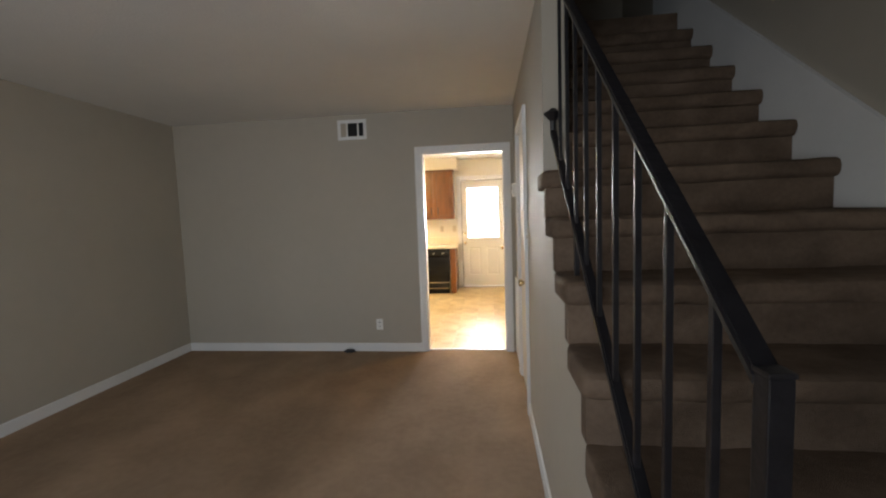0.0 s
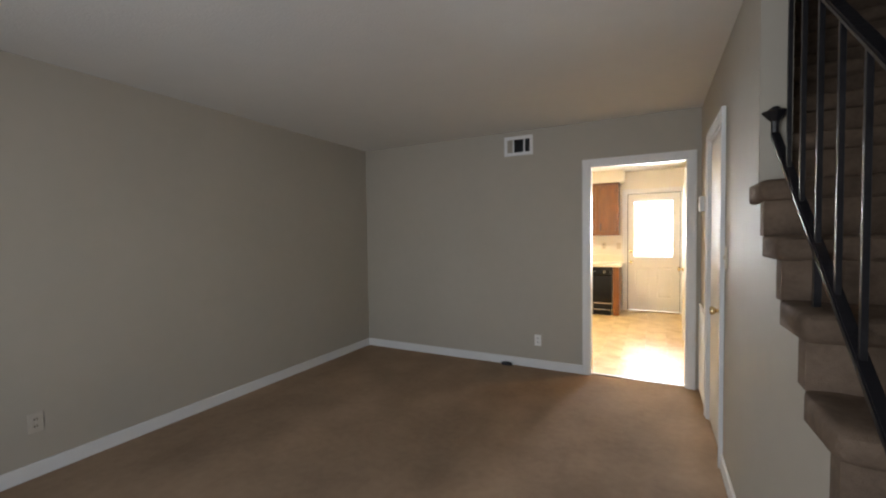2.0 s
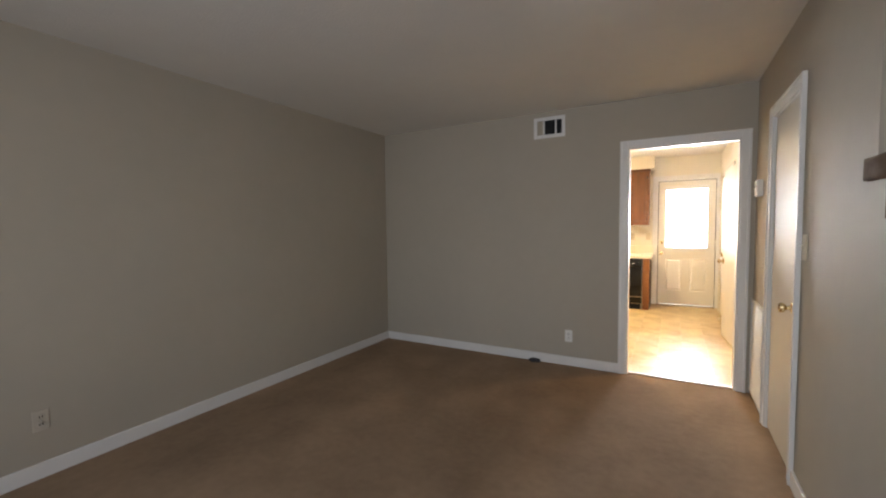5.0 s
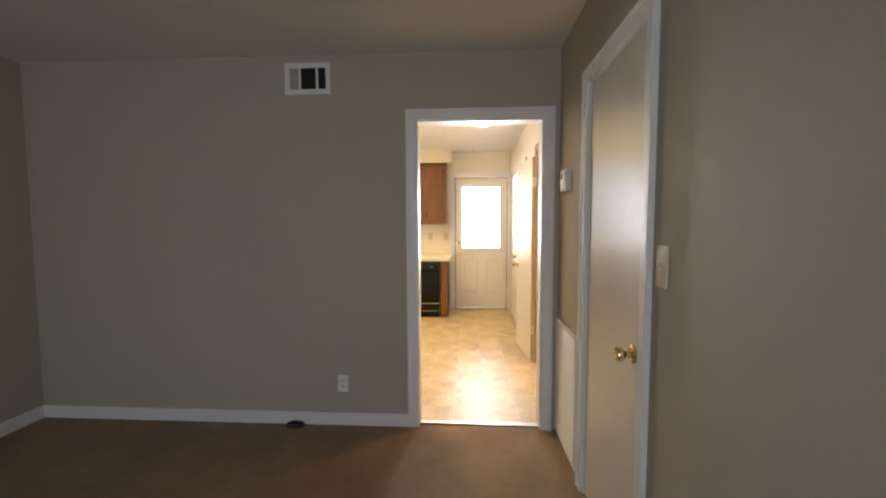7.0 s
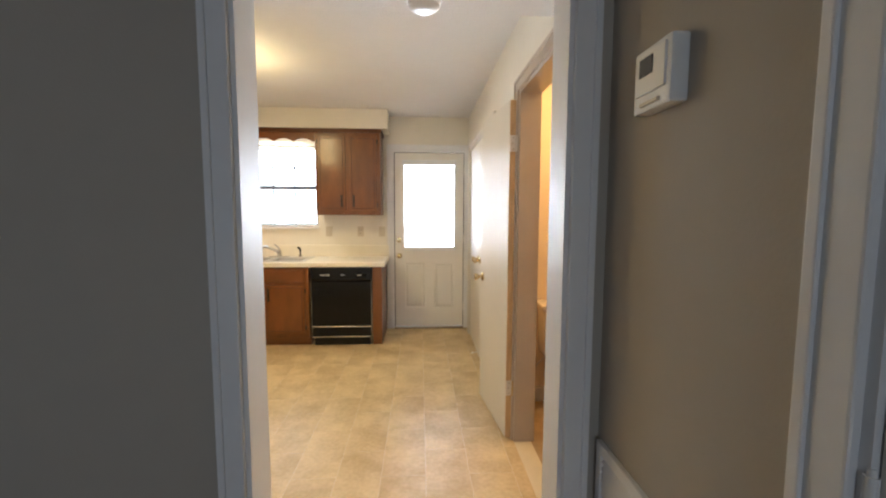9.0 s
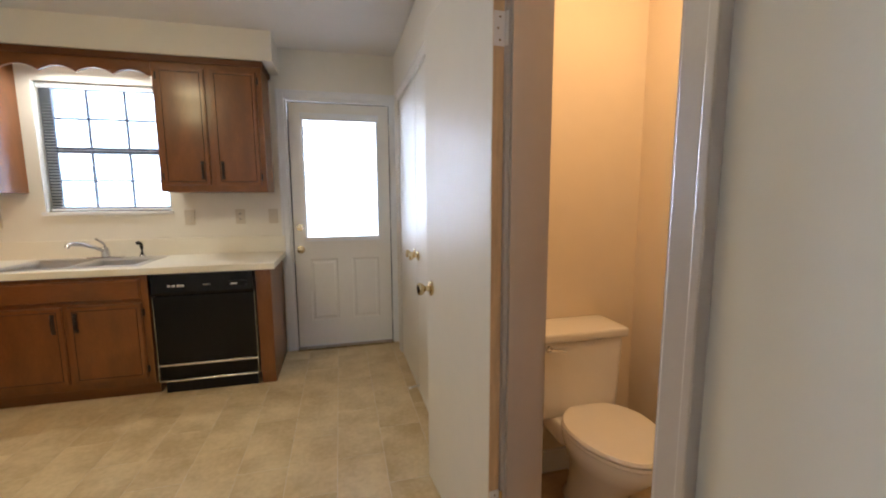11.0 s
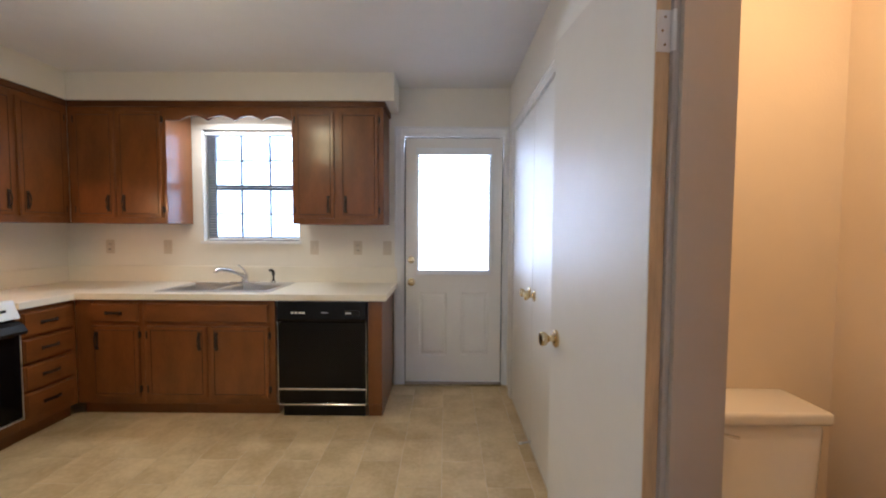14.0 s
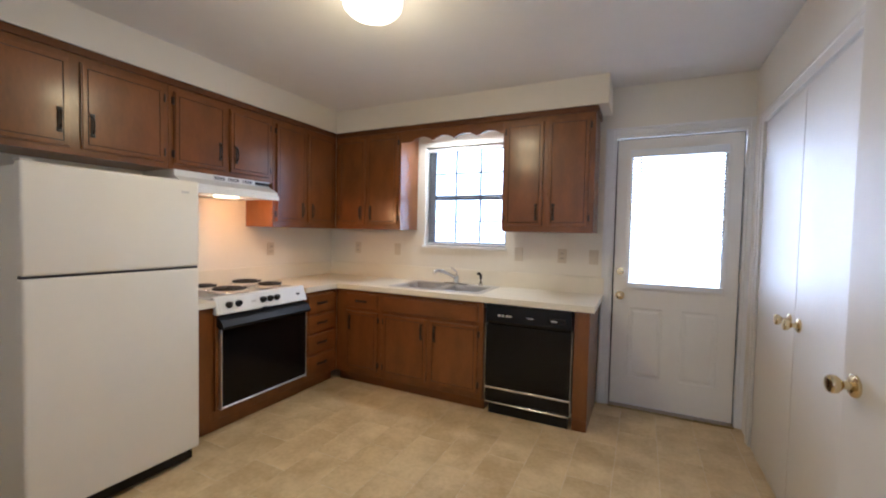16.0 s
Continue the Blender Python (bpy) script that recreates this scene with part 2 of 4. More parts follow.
def to_mesh(name, bm, mats, smooth=False):
    me = bpy.data.meshes.new(name)
    bm.to_mesh(me)
    bm.free()
    for m in (mats if isinstance(mats, (list, tuple)) else (mats,)):
        me.materials.append(m)
    if smooth:
        for p in me.polygons:
            p.use_smooth = True
        me.set_sharp_from_angle(angle=radians(38))
    return me


def part(name, bm, material, parent, label="", smooth=False):
    ob = new(name, to_mesh(name, bm, material, smooth))
    ob.parent = parent
    return tagged(ob, label)


def empty(name, m, label, category, group="", kind=""):
    ob = new(name)
    ob.matrix_world = m
    ob.empty_display_size = 0.1
    return tagged(ob, label, category, group, kind)


def solid(name, bm, material, label, category, kind="", group="", smooth=False):
    return tagged(new(name, to_mesh(name, bm, material, smooth)), label, category, group, kind)


def structure(name, boxes, material, label, category):
    bm = bmesh.new()
    for b in boxes:
        bm_box(bm, *b)
    bmesh.ops.remove_doubles(bm, verts=bm.verts, dist=0.0002)
    return solid(name, bm, material, label, category, "structure")


# ---- plan ----
XL, XR, XK, XS = -3.46, 0.115, 0.20, 1.21      # left wall, living wall, kitchen wall, stair wall
YB, YK, YF = -5.5, 3.73, 0.12                  # rear wall, kitchen end wall, kitchen side of the partition
H = 2.44
KD = (-0.796, 0.018, 2.02)                     # kitchen doorway
ED = (-0.655, 0.153, 2.05)                     # back door slab
WN = (-2.32, -1.52, 1.19, 2.105)                # kitchen window opening
PD = (0.68, 1.29, 2.03)                        # powder room doorway along y
CD = (-1.266, -0.620, 2.03)                    # closet door along y
FD = (-4.630, -3.714, 2.065)                      # front door along y
STAIR_Y0, RISE, RUN, STEPS = -3.979, 0.1955, 0.231, 14
WALL_END = -2.155

# floors and ceilings
solid("floor_living", box(XL - 0.1, XS + 0.1, YB - 0.1, 0.06, -0.2, 0.0), CARPET, "brown cut-pile carpet with vacuum marks and wear", "floor", "structure")
structure("floor_entry", [(XL, -3.03, -4.75, -3.66, 0.0, 0.006)], GROUT, "pale grey vinyl entry pad inside the front door", "floor")
kfloor = structure("floor_kitchen", [(XL - 0.1, XK + 0.1, 0.06, YK + 0.12, -0.2, -0.0007)], GROUT, "beige mottled vinyl tile kitchen floor", "floor")
structure("floor_powder", [(XK + 0.1, 1.2, 0.06, 1.95, -0.2, -0.001)], PTILE, "brown vinyl floor of the powder room", "floor")
structure("threshold_strip", [(KD[0], KD[1], 0.03, 0.075, -0.01, 0.008)], STEEL, "worn metal carpet strip in the kitchen doorway", "threshold")
structure("ceiling_living", [(XL - 0.1, XR, YB - 0.1, 0.0, H, H + 0.2)], CEIL, "matt off-white textured living room ceiling", "ceiling")
structure("ceiling_kitchen", [(XL - 0.1, XK + 0.1, 0.0, YK + 0.1, H, H + 0.2)], CEIL, "matt off-white textured kitchen ceiling", "ceiling")
structure("ceiling_duct_drop", [(XL, XK, YF, 0.70, 2.15, H)], CEIL, "boxed-in duct lowering the ceiling inside the doorway", "ceiling")
structure("ceiling_powder", [(XK + 0.1, 1.2, 0.0, 1.95, H, H + 0.1)], CEIL, "matt white powder room ceiling", "ceiling")
structure("ceiling_upstairs", [(0.0, XS + 0.1, YB - 0.1, 0.4, 5.0, 5.1)], CEIL, "matt white ceiling over the stairwell", "ceiling")

# walls
structure("wall_left", [(XL - 0.12, XL, YB - 0.1, FD[0], 0, H), (XL - 0.12, XL, FD[1], YK + 0.12, 0, H), (XL - 0.12, XL, FD[0], FD[1], FD[2], H)], WALL, "greige painted living room wall with a front door", "wall")
structure("wall_partition", [(XL, KD[0], 0, 0.06, 0, H), (KD[1], XR, 0, 0.06, 0, H), (KD[0], KD[1], 0, 0.06, KD[2], H)], WALL, "greige painted wall with an open doorway to the kitchen", "wall")
structure("wall_partition_kitchen", [(XL, KD[0], 0.06, YF, 0, H), (KD[1], XK, 0.06, YF, 0, H), (KD[0], KD[1], 0.06, YF, KD[2], H)], KWALL, "cream painted kitchen side of the partition", "wall")
structure("wall_closet", [(XR, XR + 0.1, CD[1], 0.06, 0, H), (XR, XR + 0.1, WALL_END, CD[0], 0, 5.0), (XR, XR + 0.1, CD[0], CD[1], CD[2], H), (XR, XR + 0.1, CD[0], 0.3, H, 5.0)], WALL, "greige painted wall beside the stairs with a closet door", "wall")
structure("wall_stairwell_upper", [(XR, XR + 0.1, YB, WALL_END, H, 5.0)], WALL, "painted wall above the living room ceiling along the stairs", "wall")
structure("wall_stair_side", [(XS, XS + 0.12, YB - 0.1, 0.4, 0, 5.0)], WALL, "greige painted wall running up beside the stairs", "wall")
structure("wall_upstairs_end", [(XR, XS, 0.25, 0.35, 2.6, 5.0)], WALL, "painted wall at the head of the stairs", "wall")
structure("wall_rear", [(XL, -2.15, YB - 0.12, YB, 0, H), (-0.45, XS, YB - 0.12, YB, 0, H), (-2.15, -0.45, YB - 0.12, YB, 0, 0.65), (-2.15, -0.45, YB - 0.12, YB, 2.05, H), (XR, XS, YB - 0.12, YB, H, 5.0)], WALL, "greige painted rear wall with a front window opening", "wall")
structure("wall_kitchen_left", [(XL, XL + 0.006, YF, YK, 0, H)], KWALL, "cream painted kitchen wall behind the range", "wall")
structure("wall_kitchen_end", [(XL, WN[0], YK, YK + 0.14, 0, H), (WN[1], ED[0] - 0.02, YK, YK + 0.14, 0, H), (ED[1] + 0.02, XK + 0.1, YK, YK + 0.14, 0, H), (WN[0], WN[1], YK, YK + 0.14, 0, WN[2]), (WN[0], WN[1], YK, YK + 0.14, WN[3], H), (ED[0] - 0.02, ED[1] + 0.02, YK, YK + 0.14, ED[2] + 0.02, H)], KWALL, "cream painted end wall with a window and a back door", "wall")
structure("wall_kitchen_right", [(XK, XK + 0.11, YF, PD[0], 0, H), (XK, XK + 0.11, PD[1], 2.06, 0, H), (XK, XK + 0.11, 3.45, YK, 0, H), (XK, XK + 0.11, PD[0], PD[1], PD[2], H), (XK, XK + 0.11, 2.06, 3.45, 2.03, H)], KWALL, "cream painted wall with powder room and pantry doors", "wall")
structure("wall_pantry_back", [(XK + 0.5, XK + 0.6, 1.95, YK, 0, H)], KWALL, "painted back wall of the pantry", "wall")
structure("wall_powder_far", [(XK + 0.11, 1.2, 1.80, 1.90, 0, H)], PWALL, "cream painted wall behind the toilet", "wall")
structure("wall_powder_side", [(1.06, 1.16, 0.0, 1.80, 0, H)], PWALL, "cream painted side wall of the powder room", "wall")
structure("wall_powder_near", [(XR + 0.1, 1.2, 0.06, 0.12, 0, H)], PWALL, "painted near wall of the powder room", "wall")
structure("wall_powder_inner", [(XK + 0.11, XK + 0.116, 0.12, PD[0], 0, H), (XK + 0.11, XK + 0.116, PD[1], 1.80, 0, H), (XK + 0.11, XK + 0.116, PD[0], PD[1], PD[2], H)], PWALL, "painted inner face of the powder room wall", "wall")
# sloped wall under the open side of the stairs
prof = [(STAIR_Y0 + 0.05, 0.0)]
for i in range(STEPS):
    y = STAIR_Y0 + 0.05 + i * RUN
    if y > WALL_END:
        break
    prof.append((y, RISE * (i + 1) - 0.02))
    prof.append((min(y + RUN, WALL_END), RISE * (i + 1) - 0.02))
prof.append((WALL_END, 0.0))
solid("wall_under_stairs", prism(prof, XR, XR + 0.08, "X"), WALL, "greige painted closed side wall under the stairs", "wall", "structure")

# baseboards and casings
BH, BT = 0.088, 0.014


def baseboard(x0, x1, y0, y1, h=BH):
    bm = box(x0, x1, y0, y1, 0, h, 0.004)
    return solid("baseboard", bm, TRIM, "white painted baseboard along the wall", "baseboard", "structure")


baseboard(XL, KD[0] - 0.062, -BT, 0)
baseboard(XL, XL + BT, FD[1] + 0.062, -BT)
baseboard(XL, XL + BT, YB, FD[0] - 0.062)
baseboard(XR - BT, XR, STAIR_Y0 + 0.05, CD[0] - 0.062)
baseboard(1.06 - 0.016, 1.06, 0.12, 1.80, 0.11)
baseboard(XK + 0.116, 1.044, 1.784, 1.80, 0.11)


def casing(name, along, plane, a0, a1, top, side, mat_=TRIM, w=0.062, t=0.016, ref=""):
    """Door or window trim of three moulded boards. along: the axis the wall runs; side: +1 or -1, where the trim stands proud."""
    ob = empty(name, Matrix.Identity(4), ref or "white painted moulded door trim", "door trim", "", "structure")
    lo, hi = (plane, plane + t * side) if side > 0 else (plane + t * side, plane)
    lo2, hi2 = (plane, plane + (t + 0.006) * side) if side > 0 else (plane + (t + 0.006) * side, plane)
    runs = [("trim_board", a0 - w, a0, 0, top + w), ("trim_board", a1, a1 + w, 0, top + w), ("trim_head", a0, a1, top, top + w)]
    for nm, p0, p1, z0, z1 in runs:
        bm = box(p0, p1, lo, hi, z0, z1, 0.004) if along == "x" else box(lo, hi, p0, p1, z0, z1, 0.004)
        # raised outer bead
        if nm == "trim_head":
            q = (p0 - w - 0.0015, p1 + w + 0.0015, z1 - 0.016, z1 + 0.0015)
        elif p0 < a0:
            q = (p0 - 0.0015, p0 + 0.016, z0, z1 - 0.0165)
        else:
            q = (p1 - 0.016, p1 + 0.0015, z0, z1 - 0.0165)
        if along == "x":
            bm_box(bm, q[0], q[1], lo2, hi2, q[2], q[3], 0.003)
        else:
            bm_box(bm, lo2, hi2, q[0], q[1], q[2], q[3], 0.003)
        part(nm, bm, mat_, ob)
    return ob


def jamb(name, along, p0, p1, a0, a1, top, t=0.018, mat_=TRIM):
    bm = bmesh.new()
    for q in ((a0 - 0.002, a0 + t, 0, top), (a1 - t, a1 + 0.002, 0, top), (a0 + t, a1 - t, top - t, top + 0.002)):
        bm_box(bm, *((q[0], q[1], p0, p1) if along == "x" else (p0, p1, q[0], q[1])), q[2], q[3])
    return solid(name, bm, mat_, "white painted door jamb lining the opening", "door jamb", "structure")


casing("trim_kitchen_doorway", "x", 0.0, KD[0], KD[1], KD[2], -1)
casing("trim_kitchen_doorway_inner", "x", YF, KD[0], KD[1], KD[2], 1)
jamb("jamb_kitchen_doorway", "x", -0.002, YF + 0.002, KD[0], KD[1], KD[2], 0.012)
casing("trim_closet", "y", XR, CD[0], CD[1], CD[2], -1)
jamb("jamb_closet", "y", XR - 0.002, XR + 0.10, CD[0], CD[1], CD[2], 0.012)
casing("trim_front_door", "y", XL, FD[0], FD[1], FD[2], 1)
jamb("jamb_front_door", "y", XL - 0.12, XL + 0.002, FD[0], FD[1], FD[2], 0.012)
casing("trim_back_door", "x", YK, ED[0] - 0.02, ED[1] + 0.02, ED[2] + 0.02, -1, w=0.058)
jamb("jamb_back_door", "x", YK - 0.002, YK + 0.14, ED[0] - 0.02, ED[1] + 0.02, ED[2] + 0.02, 0.017)
casing("trim_powder", "y", XK, PD[0], PD[1], PD[2], -1, JAMBP)
jamb("jamb_powder", "y", XK - 0.002, XK + 0.118, PD[0], PD[1], PD[2], 0.016, JAMBP)
casing("trim_pantry", "y", XK, 2.06, 3.45, 2.03, -1, DOORP)


# ---- doors ----
def knob(parent, at, direction, material=BRASS, label="polished brass door knob", keyed=False, rose=0.032):
    """A turned door knob with its rose. direction: the way it points."""
    prof = [(0.0005, 0.0), (rose, 0.0), (rose, 0.006), (rose * 0.8, 0.010), (0.012, 0.012), (0.011, 0.028), (0.017, 0.034), (0.025, 0.042), (0.0265, 0.052), (0.023, 0.060), (0.012, 0.063), (0.0005, 0.063)]
    bm = turned(prof, 24)
    q = Vector(direction).to_track_quat("Z", "Y").to_matrix().to_4x4()
    bmesh.ops.transform(bm, matrix=Matrix.Translation(at) @ q, verts=bm.verts)
    return part("door_knob", bm, material, parent, label, True)


def deadbolt(parent, at, direction, material=BRASS):
    bm = turned([(0.0005, 0.0), (0.030, 0.0), (0.030, 0.008), (0.024, 0.014), (0.0005, 0.015)], 24)
    bm_box(bm, -0.006, 0.006, -0.018, 0.018, 0.012, 0.026, 0.003)
    q = Vector(direction).to_track_quat("Z", "Y").to_matrix().to_4x4()
    bmesh.ops.transform(bm, matrix=Matrix.Translation(at) @ q, verts=bm.verts)
    return part("deadbolt", bm, material, parent, "brass deadbolt turn", True)


def hinge(parent, x, y, z, material, h=0.09, r=0.007):
    bm = tube((x, y, z - h / 2), (x, y, z + h / 2), r, seg=12)
    bm_tube(bm, (x, y, z + h / 2), (x, y, z + h / 2 + 0.008), r * 0.7, r * 0.5, 10)
    return part("hinge", bm, material, parent, "", True)


# closet door under the stairs, flush and shut
closet = empty("closet_door", pose(XR, 0, 0), "shut flush closet door in glossy white paint", "door")
part("door_leaf", box(0.006, 0.040, CD[0] + 0.014, CD[1] - 0.014, 0.012, CD[2] - 0.014, 0.003), DOORP, closet)
knob(closet, (0.006, -1.185, 0.90), (-1, 0, 0))
for z in (0.25, 1.03, 1.82):
    hinge(closet, 0.0, CD[1] - 0.012, z, TRIM)

# powder room door, swung right round against the wall
pdoor = empty("powder_room_door", pose(0.184, 1.30, 0, 0, 0, 6.2), "flush white painted door standing wide open", "door")
part("door_leaf", box(-0.036, 0.0, 0.004, 0.605, 0.014, 1.982, 0.003), DOORP, pdoor)
part("hinge_edge", box(-0.0345, -0.0015, 0.0015, 0.0045, 0.016, 1.980), BAREWOOD, pdoor, "bare brown wood of the hinge edge")
knob(pdoor, (-0.036, 0.545, 0.905), (-1, 0, 0))
knob(pdoor, (0.0, 0.545, 0.905), (1, 0, 0))
for z in (0.32, 1.742):
    hinge(pdoor, 0.004, -0.004, z, BRASS if z < 1 else DOORP)
    leaf = part("hinge_leaf", box(-0.034, -0.002, -0.001, 0.003, z - 0.045, z + 0.045), DOORP, pdoor)
    for k, dx in ((-0.030, -0.016), (0.0, -0.022), (0.030, -0.016)):
        part("screw", tube((dx, -0.0022, z + k), (dx, 0.0, z + k), 0.0032, seg=8), DULLBRASS, leaf)
part("latch_plate", box(-0.030, -0.006, 0.6035, 0.6065, 0.875, 0.935), BRASS, pdoor)

# pantry pair
for i, (a, b, k) in enumerate(((2.075, 2.752, 2.69), (2.758, 3.435, 2.82))):
    d = empty("pantry_door", pose(XK, 0, 0), "shut flush pantry door in white paint, one of a pair", "door", "pair of pantry doors")
    part("door_leaf", box(-0.004, 0.030, a, b, 0.012, 2.018, 0.003), DOORP, d)
    knob(d, (-0.004, k, 0.92), (-1, 0, 0))
    for z in (0.2, 1.05, 1.84):
        hinge(d, -0.006, a + 0.004 if i == 0 else b - 0.004, z, DOORP)
stopper = empty("door_stop", pose(XK, 2.72, 0.02), "small spring door stop at the foot of the pantry doors", "door stop")
part("spring", sweep([(-0.004, 0, 0.03), (-0.03, -0.004, 0.028), (-0.06, -0.008, 0.025)], 0.005), STEEL, stopper)
part("rubber_tip", tube((-0.06, -0.008, 0.025), (-0.075, -0.010, 0.023), 0.008), PLASTIC, stopper)


def panelled(x0, x1, z0, z1, panels, t=0.040, holes=()):
    """A moulded door slab in the xz plane, face at y = 0 towards -y, with raised-and-fielded panels; panels and holes as (x0, x1, z0, z1)."""
    bm = bmesh.new()
    xs = sorted({x0, x1, *[v for p in (*panels, *holes) for v in p[:2]]})
    zs = sorted({z0, z1, *[v for p in (*panels, *holes) for v in p[2:]]})
    verts = {}
    inside = lambda cx, cz, r: r[0] < cx < r[1] and r[2] < cz < r[3]
    g = lambda x, y, z: verts.setdefault((round(x, 5), round(y, 5), round(z, 5)), bm.verts.new((x, y, z))) if (round(x, 5), round(y, 5), round(z, 5)) not in verts else verts[(round(x, 5), round(y, 5), round(z, 5))]
    for xa, xb in zip(xs, xs[1:]):
        for za, zb in zip(zs, zs[1:]):
            cx, cz = (xa + xb) / 2, (za + zb) / 2
            if any(inside(cx, cz, h) for h in holes):
                continue
            if not any(inside(cx, cz, p) for p in panels):
                bm.faces.new([g(xa, 0, za), g(xb, 0, za), g(xb, 0, zb), g(xa, 0, zb)])
            bm.faces.new([g(xa, t, za), g(xa, t, zb), g(xb, t, zb), g(xb, t, za)])
    for p in panels:
        rings = []
        for inset, y in ((0, 0), (0.010, 0.007), (0.022, 0.007), (0.036, 0.001)):
            a, b, c, d = p[0] + inset, p[1] - inset, p[2] + inset, p[3] - inset
            rings.append([g(a, y, c), g(b, y, c), g(b, y, d), g(a, y, d)])
        for r, s in zip(rings, rings[1:]):
            for i in range(4):
                bm.faces.new((r[i], r[(i + 1) % 4], s[(i + 1) % 4], s[i]))
        bm.faces.new(rings[-1])
    rim = [(x0, x1, z0, z1), *holes]
    for a, b, c, d in rim:
        ring = [(a, c), (b, c), (b, d), (a, d)]
        for i in range(4):
            (xa, za), (xb, zb) = ring[i], ring[(i + 1) % 4]
            bm.faces.new([g(xa, 0, za), g(xb, 0, zb), g(xb, t, zb), g(xa, t, za)])
    bmesh.ops.recalc_face_normals(bm, faces=bm.faces)
    return bm


# back door with half glass and two panels
GX0, GX1, GZ0, GZ1 = -0.545, 0.045, 0.94, 1.93
back = empty("back_door", pose(0, 3.735, 0), "white half-glass exterior door with two lower panels", "door")
part("door_leaf", panelled(ED[0] + 0.008, ED[1] - 0.008, 0.022, ED[2] - 0.010, [(-0.535, -0.305, 0.245, 0.775), (-0.190, 0.040, 0.245, 0.775)], 0.042, [(GX0, GX1, GZ0, GZ1)]), WHITED, back)
bm = bmesh.new()
for q in ((GX0 - 0.03, GX0 + 0.008, GZ0 - 0.03, GZ1 + 0.03), (GX1 - 0.008, GX1 + 0.03, GZ0 - 0.03, GZ1 + 0.03), (GX0 + 0.008, GX1 - 0.008, GZ0 - 0.03, GZ0 + 0.008), (GX0 + 0.008, GX1 - 0.008, GZ1 - 0.008, GZ1 + 0.03)):
    bm_box(bm, q[0], q[1], -0.010, 0.012, q[2], q[3], 0.004)
part("glass_frame", bm, WHITED, back)
pane = part("glass_pane", box(GX0, GX1, 0.018, 0.024, GZ0, GZ1), GLASS, back)
pane.visible_shadow = False
shade = part("door_blind", box(GX0 - 0.012, GX1 + 0.012, -0.042, -0.012, GZ1 - 0.030, GZ1 + 0.027, 0.004), BLIND, back, "white mini blind head rail")
part("bottom_rail", box(GX0 - 0.008, GX1 + 0.008, -0.030, -0.012, GZ0 - 0.014, GZ0 + 0.024, 0.004), BLIND, shade)
for i in range(42):
    z = GZ0 + 0.036 + i * 0.0222
    bm = box(GX0 - 0.006, GX1 + 0.006, -0.0125, 0.0125, -0.0004, 0.0004)
    bmesh.ops.transform(bm, matrix=Matrix.Translation((0, -0.024, z)) @ Matrix.Rotation(radians(-12), 4, "X"), verts=bm.verts)
    part("slat", bm, BLIND, shade)
part("wand", tube((GX0 + 0.06, -0.045, 1.90), (GX0 + 0.066, -0.045, 1.42), 0.004, seg=8), PLASTIC, shade)
knob(back, (-0.598, 0.0, 0.86), (0, -1, 0))
deadbolt(back, (-0.598, 0.0, 1.045), (0, -1, 0))
# Unseen dark strips, added to block lamp leaks and darken the gap.
bm = bmesh.new()
for q in ((ED[0] - 0.003, ED[0] + 0.022, 0.0, ED[2]), (ED[1] - 0.022, ED[1] + 0.003, 0.0, ED[2]), (ED[0] + 0.022, ED[1] - 0.022, ED[2] - 0.026, ED[2] + 0.003)):
    bm_box(bm, q[0], q[1], 0.0425, 0.062, q[2], q[3])
part("door_stop", bm, RUBBER, back, "dark strip added behind the door edge to block light leaks")
part("threshold", box(ED[0], ED[1], -0.045, 0.10, -0.003, 0.014, 0.003), DULLBRASS, back, "dull metal threshold")
for z in (0.25, 1.05, 1.84):
    hinge(back, ED[1] + 0.002, -0.004, z, WHITED)

# front door, flush metal leaf
front = empty("front_door", pose(XL - 0.012, 0, 0, 0, 0, 90), "flush grey-white metal front door with antique brass hardware", "door")
# local x runs along the wall, local -y into the room
part("door_leaf", box(FD[0] + 0.014, FD[1] - 0.014, 0.0, 0.042, 0.012, FD[2] - 0.014, 0.003), FRONTD, front)
part("weather_strip", box(FD[1] - 0.0135, FD[1] - 0.0125, 0.004, 0.040, 0.012, FD[2] - 0.014), RUBBER, front)
knob(front, (FD[1] - 0.075, 0.0, 0.89), (0, -1, 0), DULLBRASS, "antique brass door knob")
deadbolt(front, (FD[1] - 0.075, 0.0, 1.07), (0, -1, 0), DULLBRASS)

# ---- stairs ----
stairs = empty("staircase", pose(0, STAIR_Y0, 0), "straight stairs covered in brown carpet, open on one side", "staircase")
XO = 0.084


def soft_loft(profile, stations, closed):
    """A profile of (y, z) pairs carried along x with uneven pile; stations: (x, shrink)."""
    bm = bmesh.new()
    cy = sum(p[0] for p in profile) / len(profile)
    cz = sum(p[1] for p in profile) / len(profile)
    rows = []
    for x, s in stations:
        row = []
        for py, pz in profile:
            w = 0.006 * noise.noise(Vector((x * 9, py * 9, pz * 9))) + 0.0016 * noise.noise(Vector((x * 31, py * 31, pz * 31)))
            row.append(bm.verts.new((x, cy + (py - cy) * s + w, cz + (pz - cz) * s + w * 0.8)))
        rows.append(row)
    n = len(profile)
    for a, b in zip(rows, rows[1:]):
        for j in range(n if closed else n - 1):
            bm.faces.new((a[j], b[j], b[(j + 1) % n], a[(j + 1) % n]))
    bm.faces.new(rows[0]), bm.faces.new(rows[-1])
    bmesh.ops.recalc_face_normals(bm, faces=bm.faces)
    return bm


